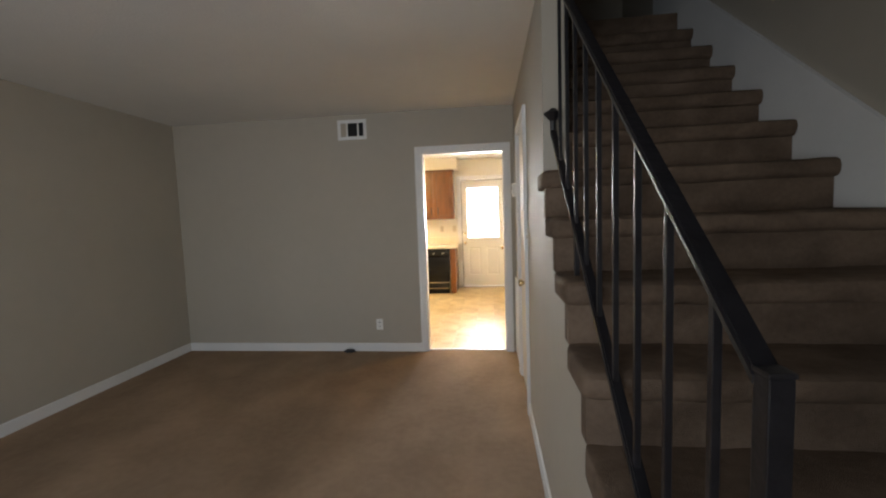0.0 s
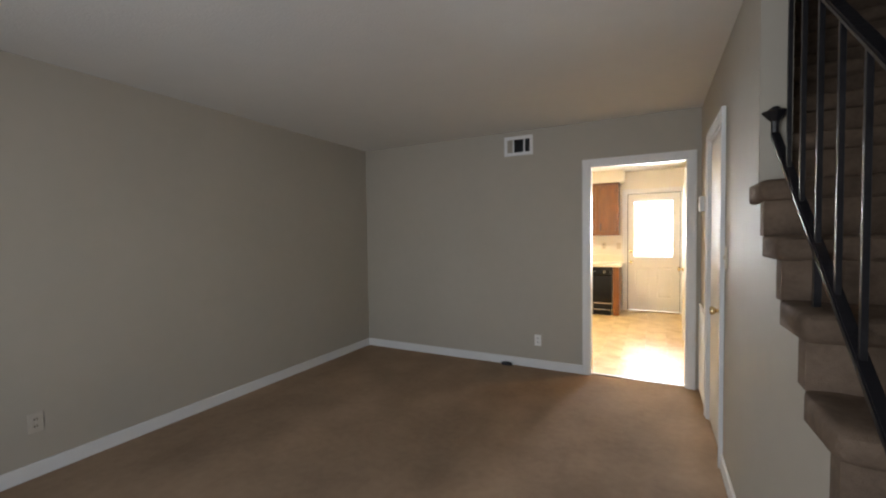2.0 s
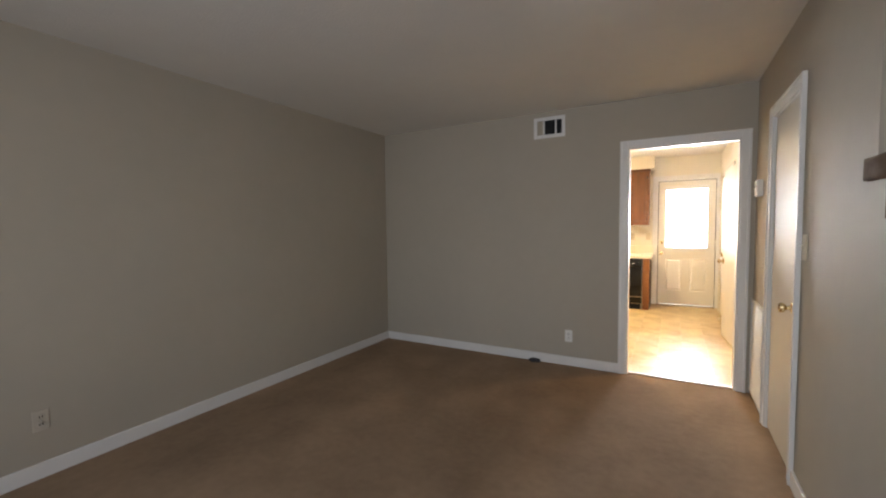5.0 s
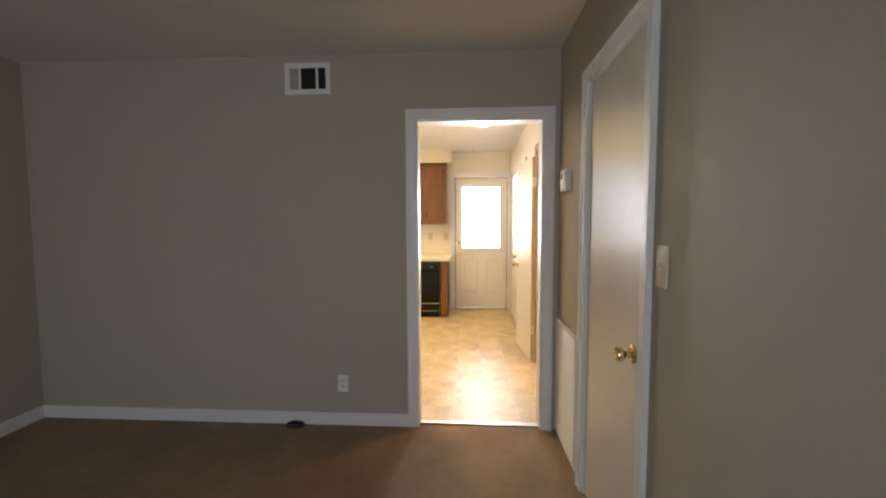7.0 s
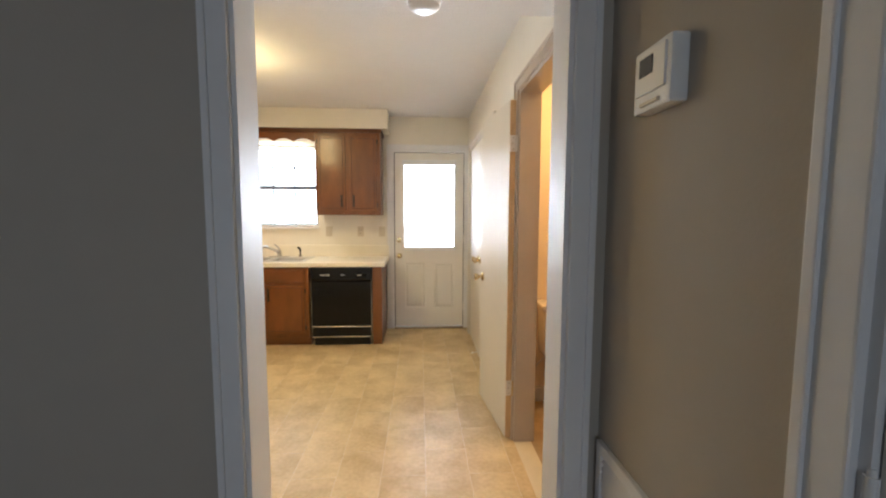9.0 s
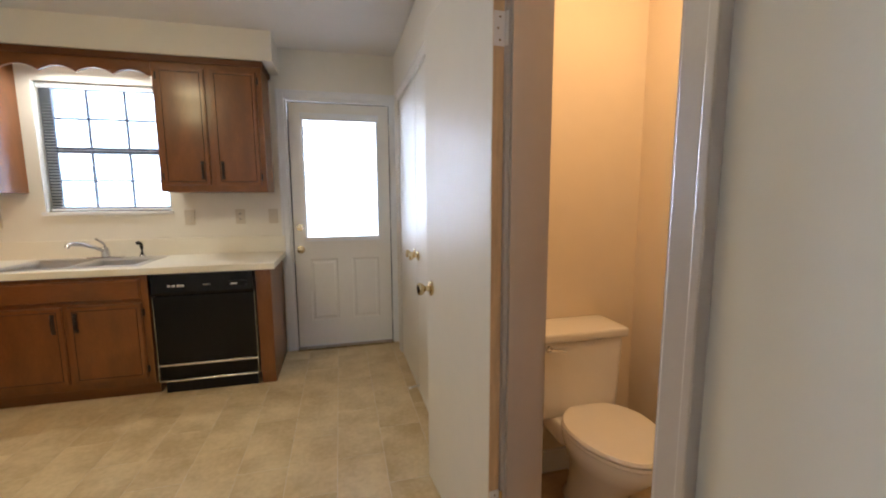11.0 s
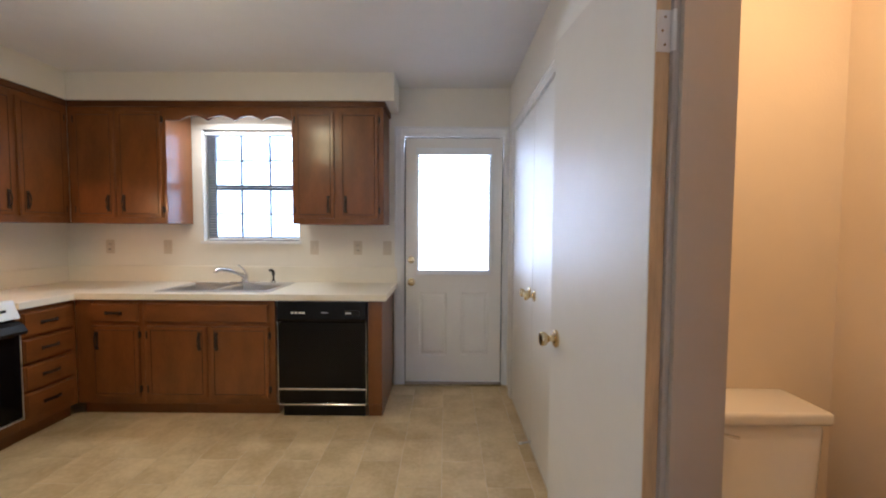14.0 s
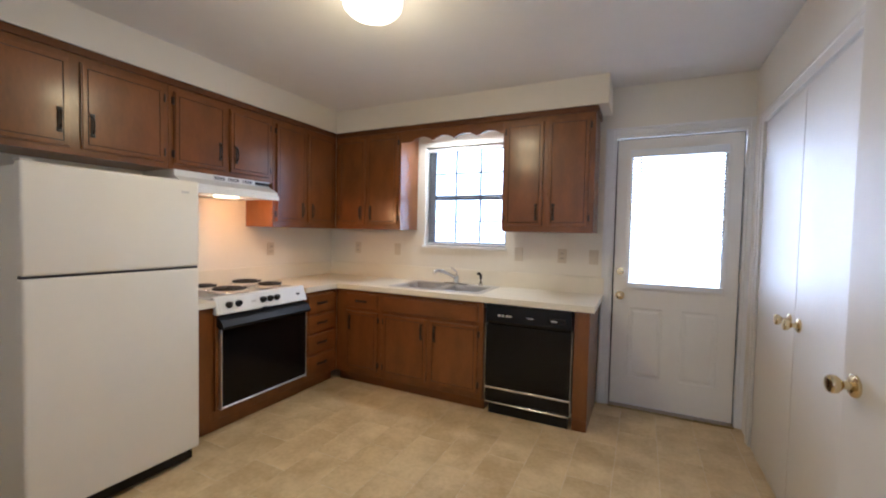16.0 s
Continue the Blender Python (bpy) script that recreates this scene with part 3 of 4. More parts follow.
def step_mesh(i, x0, x1, flush):
    """One carpeted step: a tread with a rolled edge that overhangs its riser."""
    z, y = RISE * (i + 1), i * RUN
    tread = [(y + 0.036, z), (y + 0.018, z - 0.004), (y + 0.005, z - 0.012), (y - 0.001, z - 0.034), (y + 0.003, z - 0.056), (y + 0.014, z - 0.070), (y + 0.036, z - 0.076), (y + RUN + 0.036, z - 0.076), (y + RUN + 0.036, z)]
    xs = [(x0, 0.55), (x0 + 0.005, 0.80), (x0 + 0.014, 0.94), (x0 + 0.030, 1.0)] + [(x0 + 0.030 + (x1 - x0 - 0.030) * k / 24, 1.0) for k in range(1, 25)]
    bm = soft_loft(tread, xs, True)
    xr = x0 if flush else XR - 0.016
    riser = [(y + 0.030, z - RISE - 0.006), (y + 0.030, z - 0.125), (y + 0.031, z - 0.050), (y + 0.090, z - 0.050), (y + 0.090, z - RISE - 0.006)]
    rb = soft_loft(riser, [(xr, 0.96), (xr + 0.012, 1.0)] + [(xr + 0.012 + (x1 - xr - 0.012) * k / 20, 1.0) for k in range(1, 21)], True)
    me = bpy.data.meshes.new("riser_tmp")
    rb.to_mesh(me)
    rb.free()
    bm.from_mesh(me)
    bpy.data.meshes.remove(me)
    return bm


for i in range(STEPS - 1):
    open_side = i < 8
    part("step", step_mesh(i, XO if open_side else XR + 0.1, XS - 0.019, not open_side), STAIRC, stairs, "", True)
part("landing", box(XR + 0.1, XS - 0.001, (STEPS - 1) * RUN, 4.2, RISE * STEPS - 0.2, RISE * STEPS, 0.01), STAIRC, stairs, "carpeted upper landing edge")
# white skirt board up the wall
sk = [(-0.12, 0.0), (-0.12, 0.34), (STEPS * RUN - 0.1, RISE * STEPS + 0.30), (STEPS * RUN + 0.2, RISE * STEPS + 0.30), (STEPS * RUN + 0.2, RISE * STEPS - 0.3), (0.4, 0.0)]
part("skirt_board", prism(sk, XS - 0.018, XS - 0.001, "X"), TRIM, stairs, "white painted skirt board")
part("skirt_cap", prism([(-0.12, 0.338), (-0.12, 0.352), (STEPS * RUN - 0.1, RISE * STEPS + 0.312), (STEPS * RUN - 0.1, RISE * STEPS + 0.298)], XS - 0.024, XS - 0.001, "X"), TRIM, stairs)

# ---- railing ----
RX = 0.15
SL = 0.865
rail = empty("stair_railing", pose(RX, 0, 0), "black painted iron stair railing with square balusters", "railing")


def rail_z(y, base):
    return base + SL * (y + 3.60)


def sloped(y0, y1, base, w, h, bulge=0.0):
    o = [(y0, rail_z(y0, base) - h / 2), (y1, rail_z(y1, base) - h / 2), (y1, rail_z(y1, base) + h / 2), (y0, rail_z(y0, base) + h / 2)]
    bm = prism(o, -w / 2, w / 2, "X")
    bmesh.ops.bevel(bm, geom=list(bm.edges), offset=0.004, segments=2, affect="EDGES")
    return bm


TOPB, LOWB = 1.228, 0.545
part("handrail", sloped(-3.630, WALL_END - 0.001, TOPB, 0.032, 0.020), IRON, rail)
part("bottom_rail", sloped(-3.630, -2.218, LOWB, 0.028, 0.026), IRON, rail)
bm = box(-0.013, 0.013, -3.648, -3.622, 2 * RISE, 1.214, 0.002)
bm_box(bm, -0.0145, 0.0145, -3.6495, -3.6205, 1.214, 1.220, 0.002)
part("newel_post", bm, IRON, rail)
bal = [-3.524 + 0.141 * k for k in range(9)]
for y in bal:
    part("baluster", box(-0.0063, 0.0063, y - 0.0063, y + 0.0063, rail_z(y, LOWB), rail_z(y, TOPB), 0.0012, 1), IRON, rail)
ys = -2.215
zs = rail_z(ys, LOWB)
bm = turned([(0.012, -0.012), (0.013, 0.044), (0.026, 0.058), (0.042, 0.078), (0.036, 0.084), (0.022, 0.082), (0.015, 0.096), (0.004, 0.101)], 8)
bmesh.ops.transform(bm, matrix=Matrix.Translation((0, ys, zs)), verts=bm.verts)
part("rail_finial", bm, IRON, rail, "flared crown-shaped end of the lower rail")
for y in (-3.383, -2.678):
    part("rail_foot", box(-0.008, 0.008, y - 0.008, y + 0.008, RISE * (int((y - STAIR_Y0) / RUN) + 1) - 0.02, rail_z(y, LOWB)), IRON, rail)


# ---- living room fixtures ----
def wall_plate(name, m, label, category, material, kind, w=0.070, h=0.115, group=""):
    """A screwed plate in the local xz plane facing -y, with a duplex outlet, toggle or rocker pair."""
    ob = empty(name, m, label, category, group)
    part("plate", box(-w / 2, w / 2, -0.006, 0.0, -h / 2, h / 2, 0.003), material, ob)
    if kind == "outlet":
        for z in (0.021, -0.021):
            rec = turned([(0.0005, -0.009), (0.0155, -0.009), (0.017, -0.005), (0.017, 0.0)], 20, "Y")
            bmesh.ops.transform(rec, matrix=Matrix.Translation((0, 0, z)), verts=rec.verts)
            r = part("receptacle", rec, material, ob, "", True)
            for dx in (-0.006, 0.006):
                part("slot", box(dx - 0.0022, dx + 0.0022, -0.0096, -0.0088, z - 0.006, z + 0.006), RUBBER, r)
        part("screw", turned([(0.0005, -0.0075), (0.003, -0.0075), (0.0035, -0.006)], 10, "Y"), STEEL, ob)
    else:
        n = 2 if kind == "double" else 1
        for k in range(n):
            x = 0.0 if n == 1 else (-0.023 + 0.046 * k)
            bmt = box(x - 0.005, x + 0.005, -0.016, -0.004, -0.010, 0.012, 0.002)
            part("toggle", bmt, material, ob)
            for z in (-0.030, 0.030):
                s = turned([(0.0005, -0.0075), (0.003, -0.0075), (0.0035, -0.006)], 10, "Y")
                bmesh.ops.transform(s, matrix=Matrix.Translation((x, 0, z)), verts=s.verts)
                part("screw", s, STEEL, ob)
    return ob


wall_plate("wall_outlet", pose(-1.30, 0.0, 0.287), "white duplex outlet on the greige wall", "outlet", PLASTIC, "outlet")
wall_plate("wall_outlet", pose(XL, -3.15, 0.321, 0, 0, 90), "duplex outlet painted over in the wall colour", "outlet", PAINTED, "outlet")
wall_plate("light_switch", pose(XL, -3.55, 1.275, 0, 0, 90), "double light switch painted over beside the front door", "switch", PAINTED, "double", w=0.115)
wall_plate("light_switch", pose(XR, -1.395, 1.235, 0, 0, -90), "ivory light switch beside the closet door", "switch", ALMOND, "toggle", h=0.125)

thermo = empty("thermostat", pose(XR, -0.238, 1.605, 0, 0, -90), "small white wall thermostat with a dial", "thermostat")
part("body", box(-0.062, 0.062, -0.034, 0.0, -0.060, 0.060, 0.006), PLASTIC, thermo)
part("cover", box(-0.048, 0.048, -0.038, -0.033, -0.028, 0.050, 0.002), PLASTIC, thermo)
part("display", box(-0.034, 0.010, -0.0395, -0.038, 0.006, 0.040), RUBBER, thermo)
part("lever", box(-0.030, 0.030, -0.039, -0.033, -0.050, -0.043, 0.001), ALMOND, thermo)

vent = empty("wall_vent", pose(-1.49, 0.0, 2.29), "white metal air register with dark openings", "vent")
bm = bmesh.new()
for q in ((-0.15, -0.118, -0.10, 0.10), (0.118, 0.15, -0.10, 0.10), (-0.118, 0.118, 0.066, 0.10), (-0.118, 0.118, -0.10, -0.066)):
    bm_box(bm, q[0], q[1], -0.012, 0.0, q[2], q[3], 0.003)
part("frame", bm, TRIM, vent)
# Near-black sheet on the wall stands in for the duct's shade.
part("backing", box(-0.118, 0.118, -0.002, 0.0, -0.066, 0.066), GRILLE, vent)
for x in (-0.052, 0.062):
    part("divider", box(x - 0.008, x + 0.008, -0.011, -0.002, -0.066, 0.066, 0.002), TRIM, vent)
for k in range(6):
    x = -0.112 + 0.0105 * k
    bm = box(-0.0008, 0.0008, -0.008, 0.006, -0.064, 0.064)
    bmesh.ops.transform(bm, matrix=Matrix.Translation((x, -0.006, 0)) @ Matrix.Rotation(radians(68), 4, "Z"), verts=bm.verts)
    part("slat", bm, PAINTED, vent)
for k in range(12):
    x = -0.038 + 0.0125 * k
    bm = box(-0.0006, 0.0006, -0.004, 0.004, -0.064, 0.064)
    bmesh.ops.transform(bm, matrix=Matrix.Translation((x, -0.006, 0)) @ Matrix.Rotation(radians(-35), 4, "Z"), verts=bm.verts)
    part("slat", bm, GRILLE, vent)

ret = empty("return_air_grille", pose(XR, -0.26, 0.40, 0, 0, -90), "tall white return air grille low in the wall", "vent")
bm = bmesh.new()
for q in ((-0.24, -0.212, -0.365, 0.365), (0.212, 0.24, -0.365, 0.365), (-0.212, 0.212, 0.337, 0.365), (-0.212, 0.212, -0.365, -0.337)):
    bm_box(bm, q[0], q[1], -0.014, 0.0, q[2], q[3], 0.003)
part("frame", bm, TRIM, ret)
# Same dark sheet in place of a shaded duct behind the slats.
part("backing", box(-0.212, 0.212, -0.002, 0.0, -0.337, 0.337), GRILLE, ret)
for k in range(40):
    bm = box(-0.211, 0.211, -0.0009, 0.0009, -0.0095, 0.0095)
    bmesh.ops.transform(bm, matrix=Matrix.Translation((0, -0.007, -0.327 + k * 0.01677)) @ Matrix.Rotation(radians(-28), 4, "X"), verts=bm.verts)
    part("slat", bm, TRIM, ret)

cable = []
for k in range(60):
    a = k * 0.42
    cable.append((0.055 * math.cos(a) * (1 - 0.004 * k) + 0.01 * math.sin(k), 0.030 * math.sin(a), 0.008 + 0.0004 * k))
cab = solid("coiled_cable", sweep(cable, 0.005, 6), RUBBER, "dark coiled cable lying against the baseboard", "cable", smooth=True)
cab.location = (-1.62, -0.055, 0.0)

# ---- kitchen cabinets ----
def pull(parent, x, z, vertical=True, length=0.105):
    """Dark bail pull: two footed ends, a bowed grip and a slim back plate."""
    h = length / 2
    pts = [(0, 0, -h + 0.008), (0, -0.014, -h + 0.010), (0, -0.022, -h * 0.45), (0, -0.024, 0), (0, -0.022, h * 0.45), (0, -0.014, h - 0.010), (0, 0, h - 0.008)]
    bm = sweep(pts, 0.0045, 8)
    bm_box(bm, -0.009, 0.009, -0.003, 0.0, -h, h, 0.0014, 1)
    for s in (-1, 1):
        bm_box(bm, -0.012, 0.012, -0.005, 0.0, s * h - 0.010, s * h + 0.010, 0.002, 1)
    m = Matrix.Translation((x, -0.020, z)) @ (Matrix.Identity(4) if vertical else Matrix.Rotation(radians(90), 4, "Y"))
    bmesh.ops.transform(bm, matrix=m, verts=bm.verts)
    return part("handle", bm, BRONZE, parent, "dark bronze pull", True)


def slab(x0, x1, z0, z1, t=0.019, inset=0.036, grooved=True):
    """A lipped cabinet front with a routed rectangle."""
    bm = box(x0, x1, -t, 0.0, z0, z1)
    bm.faces.ensure_lookup_table()
    f = min(bm.faces, key=lambda q: q.calc_center_median().y)
    outer = [e for e in f.edges]
    i = min(inset, (z1 - z0) * 0.26)
    if not grooved:
        bmesh.ops.bevel(bm, geom=outer, offset=0.009, segments=3, affect="EDGES")
        return bm
    bmesh.ops.inset_region(bm, faces=[f], thickness=i)
    ring1 = set(bm.faces)
    bmesh.ops.inset_region(bm, faces=[f], thickness=0.003, depth=-0.0035)
    bmesh.ops.inset_region(bm, faces=[f], thickness=0.003, depth=0.0035)
    for q in bm.faces:
        if q not in ring1:
            q.material_index = 1
    f.material_index = 0
    bmesh.ops.bevel(bm, geom=outer, offset=0.006, segments=3, affect="EDGES")
    return bm


def cabinet(name, m, w, h, d, fronts, label, group, kick=0.0, body_top=None):
    """A face-framed unit. Local x along the width, y to the back, z up, the face at y = 0. fronts: (kind, x0, x1, z0, z1, hinge side)."""
    ob = empty(name, m, label, "cabinet", group)
    body = box(0.0, w, 0.012, d, kick, body_top or h)
    part("body", body, WOOD, ob)
    bm = bmesh.new()
    bm_box(bm, 0.0, w, 0.0, 0.012, kick, h, 0.0015, 1)
    part("face_frame", bm, WOOD, ob)
    if kick:
        part("toe_kick", box(0.0, w, 0.055, d, 0.0, kick), WOODH, ob, "stained recessed toe kick")
    for kind, x0, x1, z0, z1, side in fronts:
        dr = part("drawer_front" if kind != "door" else "door", slab(x0, x1, z0, z1, grooved=kind == "door"), [WOOD if kind == "door" else WOODH, GROOVE], ob)
        if kind == "door":
            hx = x1 - 0.045 if side == "l" else x0 + 0.045
            top_pull = kick > 0
            pull(dr, hx, (z1 - 0.10) if top_pull else (z0 + 0.105 if z1 - z0 > 0.6 else z0 + 0.13))
            ex = x0 - 0.004 if side == "l" else x1 + 0.004
            for z in (z0 + 0.06, z1 - 0.06):
                bmh = tube((ex, -0.012, z - 0.024), (ex, -0.012, z + 0.024), 0.006, seg=10)
                bm_box(bmh, ex - 0.008, ex + 0.008, -0.010, -0.001, z - 0.020, z + 0.020, 0.001, 1)
                part("hinge", bmh, BRONZE, dr, "", True)
        elif kind == "drawer":
            pull(dr, (x0 + x1) / 2, (z0 + z1) / 2, False, 0.10)
    return ob


UY, UX = 3.42, -3.135          # faces of the wall cabinets
BY, BX = 3.11, -2.845          # faces of the base cabinets
UZ, UT = 1.33, 2.235
hU = UT - UZ
DEP = YK - UY - 0.002
# end wall, wall cabinets
cabinet("wall_cabinet", pose(-1.462, UY, UZ), 0.682, hU, DEP, [("door", 0.028, 0.318, 0.045, hU - 0.075, "l"), ("door", 0.356, 0.646, 0.045, hU - 0.075, "r")], "brown stained wall cabinet with two grooved doors", "wall cabinets")
cabinet("wall_cabinet", pose(-3.134, UY, UZ), 0.734, hU, DEP, [("door", 0.056, 0.352, 0.045, hU - 0.075, "l"), ("door", 0.379, 0.706, 0.045, hU - 0.075, "r")], "brown stained wall cabinet beside the window", "wall cabinets")
# left wall, wall cabinets
DEPL = abs(XL) - abs(UX) - 0.010
cabinet("wall_cabinet", pose(UX, 2.672, UZ, 0, 0, 90), 0.748, hU, DEPL, [("door", 0.028, 0.345, 0.045, hU - 0.075, "l"), ("door", 0.375, 0.705, 0.045, hU - 0.075, "r")], "brown stained corner wall cabinet with two doors", "wall cabinets")
cabinet("wall_cabinet", pose(UX, 1.872, 1.675, 0, 0, 90), 0.798, UT - 1.675, DEPL, [("door", 0.030, 0.380, 0.035, UT - 1.675 - 0.075, "l"), ("door", 0.415, 0.765, 0.035, UT - 1.675 - 0.075, "r")], "short brown cabinet over the range hood", "wall cabinets")
cabinet("wall_cabinet", pose(UX, 0.94, 1.675, 0, 0, 90), 0.930, UT - 1.675, DEPL, [("door", 0.045, 0.440, 0.035, UT - 1.675 - 0.075, "l"), ("door", 0.488, 0.900, 0.035, UT - 1.675 - 0.075, "r")], "short brown cabinet above the refrigerator", "wall cabinets")
# crown strip and scalloped valance
cr = empty("cabinet_crown", Matrix.Identity(4), "brown stained trim strip along the cabinet tops", "trim")
part("crown_strip", box(UX + 0.014, -0.765, UY - 0.016, UY - 0.0005, UT - 0.042, UT, 0.004), WOODD, cr)
part("crown_strip", box(UX - 0.0005 + 0.001, UX + 0.016, 0.94, UY - 0.0165, UT - 0.042, UT, 0.004), WOODD, cr)
part("crown_strip", box(-0.7795, -0.765, UY - 0.0005, YK - 0.001, UT - 0.042, UT, 0.004), WOODD, cr)
top = UT - 0.001
sc = [(-2.398, top), (-2.398, 2.095)]
n = 64
x_a, x_b = -2.398, -1.464
for k in range(n + 1):
    u = k / n
    x = x_a + (x_b - x_a) * u
    mid = 0.036 * abs(math.sin(math.pi * (u * 4.6 + 0.482))) ** 0.85 if u > 0.1126 else 0.0
    sc.append((x, 2.096 + mid))
sc.append((x_b, top))
solid("window_valance", prism(sc, UY + 0.001, UY + 0.019, "Y"), WOODH, "brown stained scalloped valance over the sink window", "valance")
# strip light hidden behind the valance
strip = empty("sink_light", pose(-1.93, 3.56, UT + 0.002), "lit white strip light behind the sink valance", "light")
part("housing", box(-0.31, 0.31, -0.045, 0.045, -0.034, 0.0, 0.004), WHITEP, strip)
part("tube", tube((-0.285, 0, -0.054), (0.285, 0, -0.054), 0.013, seg=14), TUBE, strip, "lit frosted tube", True)
for x in (-0.295, 0.295):
    part("end_cap", box(x - 0.010, x + 0.010, -0.020, 0.020, -0.070, -0.034, 0.003), WHITEP, strip)
# soffit over the cabinets
structure("soffit_end_wall", [(XL, -0.70, 3.395, YK, UT + 0.002, H)], KWALL, "cream painted soffit above the cabinets", "soffit")
structure("soffit_left_wall", [(XL, UX + 0.022, 0.702, 3.395, UT + 0.002, H)], KWALL, "cream painted soffit above the cabinets", "soffit")

# base cabinets
CT0, CT = 0.815, 0.855         # underside and top of the counter
hb = CT0 - 0.001
cabinet("base_cabinet", pose(BX, 2.722, 0, 0, 0, 90), BY - 2.722 + 0.0, hb, 0.60, [("drawer", 0.030, 0.350, z0, z1, "") for z0, z1 in ((0.635, 0.785), (0.475, 0.620), (0.305, 0.460), (0.130, 0.290))], "brown stained drawer base beside the range", "base cabinets", 0.09)
cabinet("base_cabinet", pose(-2.844, BY, 0), 0.468, hb, 0.60, [("drawer", 0.115, 0.440, 0.655, 0.785, ""), ("door", 0.115, 0.440, 0.135, 0.630, "r")], "brown stained corner base cabinet with a drawer", "base cabinets", 0.09)
cabinet("base_cabinet", pose(-2.375, BY, 0), 0.900, hb, 0.60, [("false", 0.030, 0.860, 0.655, 0.785, ""), ("door", 0.030, 0.435, 0.135, 0.630, "l"), ("door", 0.462, 0.860, 0.135, 0.630, "r")], "brown stained sink base with two doors", "base cabinets", 0.09, 0.66)
end = empty("end_panel", Matrix.Identity(4), "brown stained end panel beside the dishwasher", "cabinet")
part("panel", box(-0.842, -0.745, BY, YK - 0.002, 0.09, hb, 0.002, 1), WOOD, end)
part("toe_kick", box(-0.842, -0.749, BY + 0.03, YK - 0.002, 0.0, 0.0895), WOOD, end)
fill = empty("filler_cabinet", Matrix.Identity(4), "narrow brown stained filler between range and refrigerator", "cabinet")
part("body", box(XL + 0.008, BX, 1.80, 1.968, 0.09, hb), WOOD, fill)
part("toe_kick", box(XL + 0.008, BX - 0.05, 1.80, 1.968, 0.0, 0.0895), WOODH, fill)
under = empty("range_base_panel", Matrix.Identity(4), "brown stained panel and toe kick under the drop-in range", "cabinet")
part("panel", box(BX - 0.02, BX, 1.969, 2.7215, 0.09, 0.150, 0.001, 1), WOODH, under)
part("toe_kick", box(BX - 0.07, BX - 0.05, 1.969, 2.7215, 0.0, 0.0895), WOODH, under)

# countertop in one L, with the sink cut out
SX0, SX1, SY0, SY1 = -2.345, -1.545, 3.185, 3.670


def counter():
    bm = bmesh.new()
    e = 0.006
    xa, xb, yf = XL + 0.007, -0.715, BY - 0.022
    for q in ((xa, SX0 + 0.02, yf, YK - 0.002), (SX1 - 0.02, xb, yf, YK - 0.002), (SX0 + 0.02, SX1 - 0.02, yf, SY0 + 0.02), (SX0 + 0.02, SX1 - 0.02, SY1 - 0.02, YK - 0.002), (xa, BX + 0.022, 2.720, yf)):
        bm_box(bm, q[0], q[1], q[2], q[3], CT0, CT)
    bmesh.ops.remove_doubles(bm, verts=bm.verts, dist=0.0005)
    return bm


ctop = empty("countertop", Matrix.Identity(4), "cream laminate L-shaped countertop with backsplash", "countertop")
part("worktop", counter(), LAMINATE, ctop)
part("front_edge", box(BX + 0.022, -0.713, BY - 0.030, BY - 0.022, CT0 - 0.002, CT + 0.001, 0.003), LAMINATE, ctop)
part("front_edge", box(BX + 0.022, BX + 0.030, 2.720, BY - 0.030, CT0 - 0.002, CT + 0.001, 0.003), LAMINATE, ctop)
part("backsplash", box(XL + 0.026, -0.715, YK - 0.022, YK - 0.002, CT, 0.985, 0.003), LAMINATE, ctop)
part("backsplash", box(XL + 0.007, XL + 0.026, 1.80, YK - 0.002, CT, 0.985, 0.003), LAMINATE, ctop)
small = solid("countertop_strip", box(XL + 0.030, BX + 0.025, 1.80, 1.968, CT0, CT, 0.004), LAMINATE, "short cream laminate counter beside the range", "countertop")

# ---- sink ----
sink = empty("kitchen_sink", Matrix.Identity(4), "double-bowl stainless steel sink set in the counter", "sink")


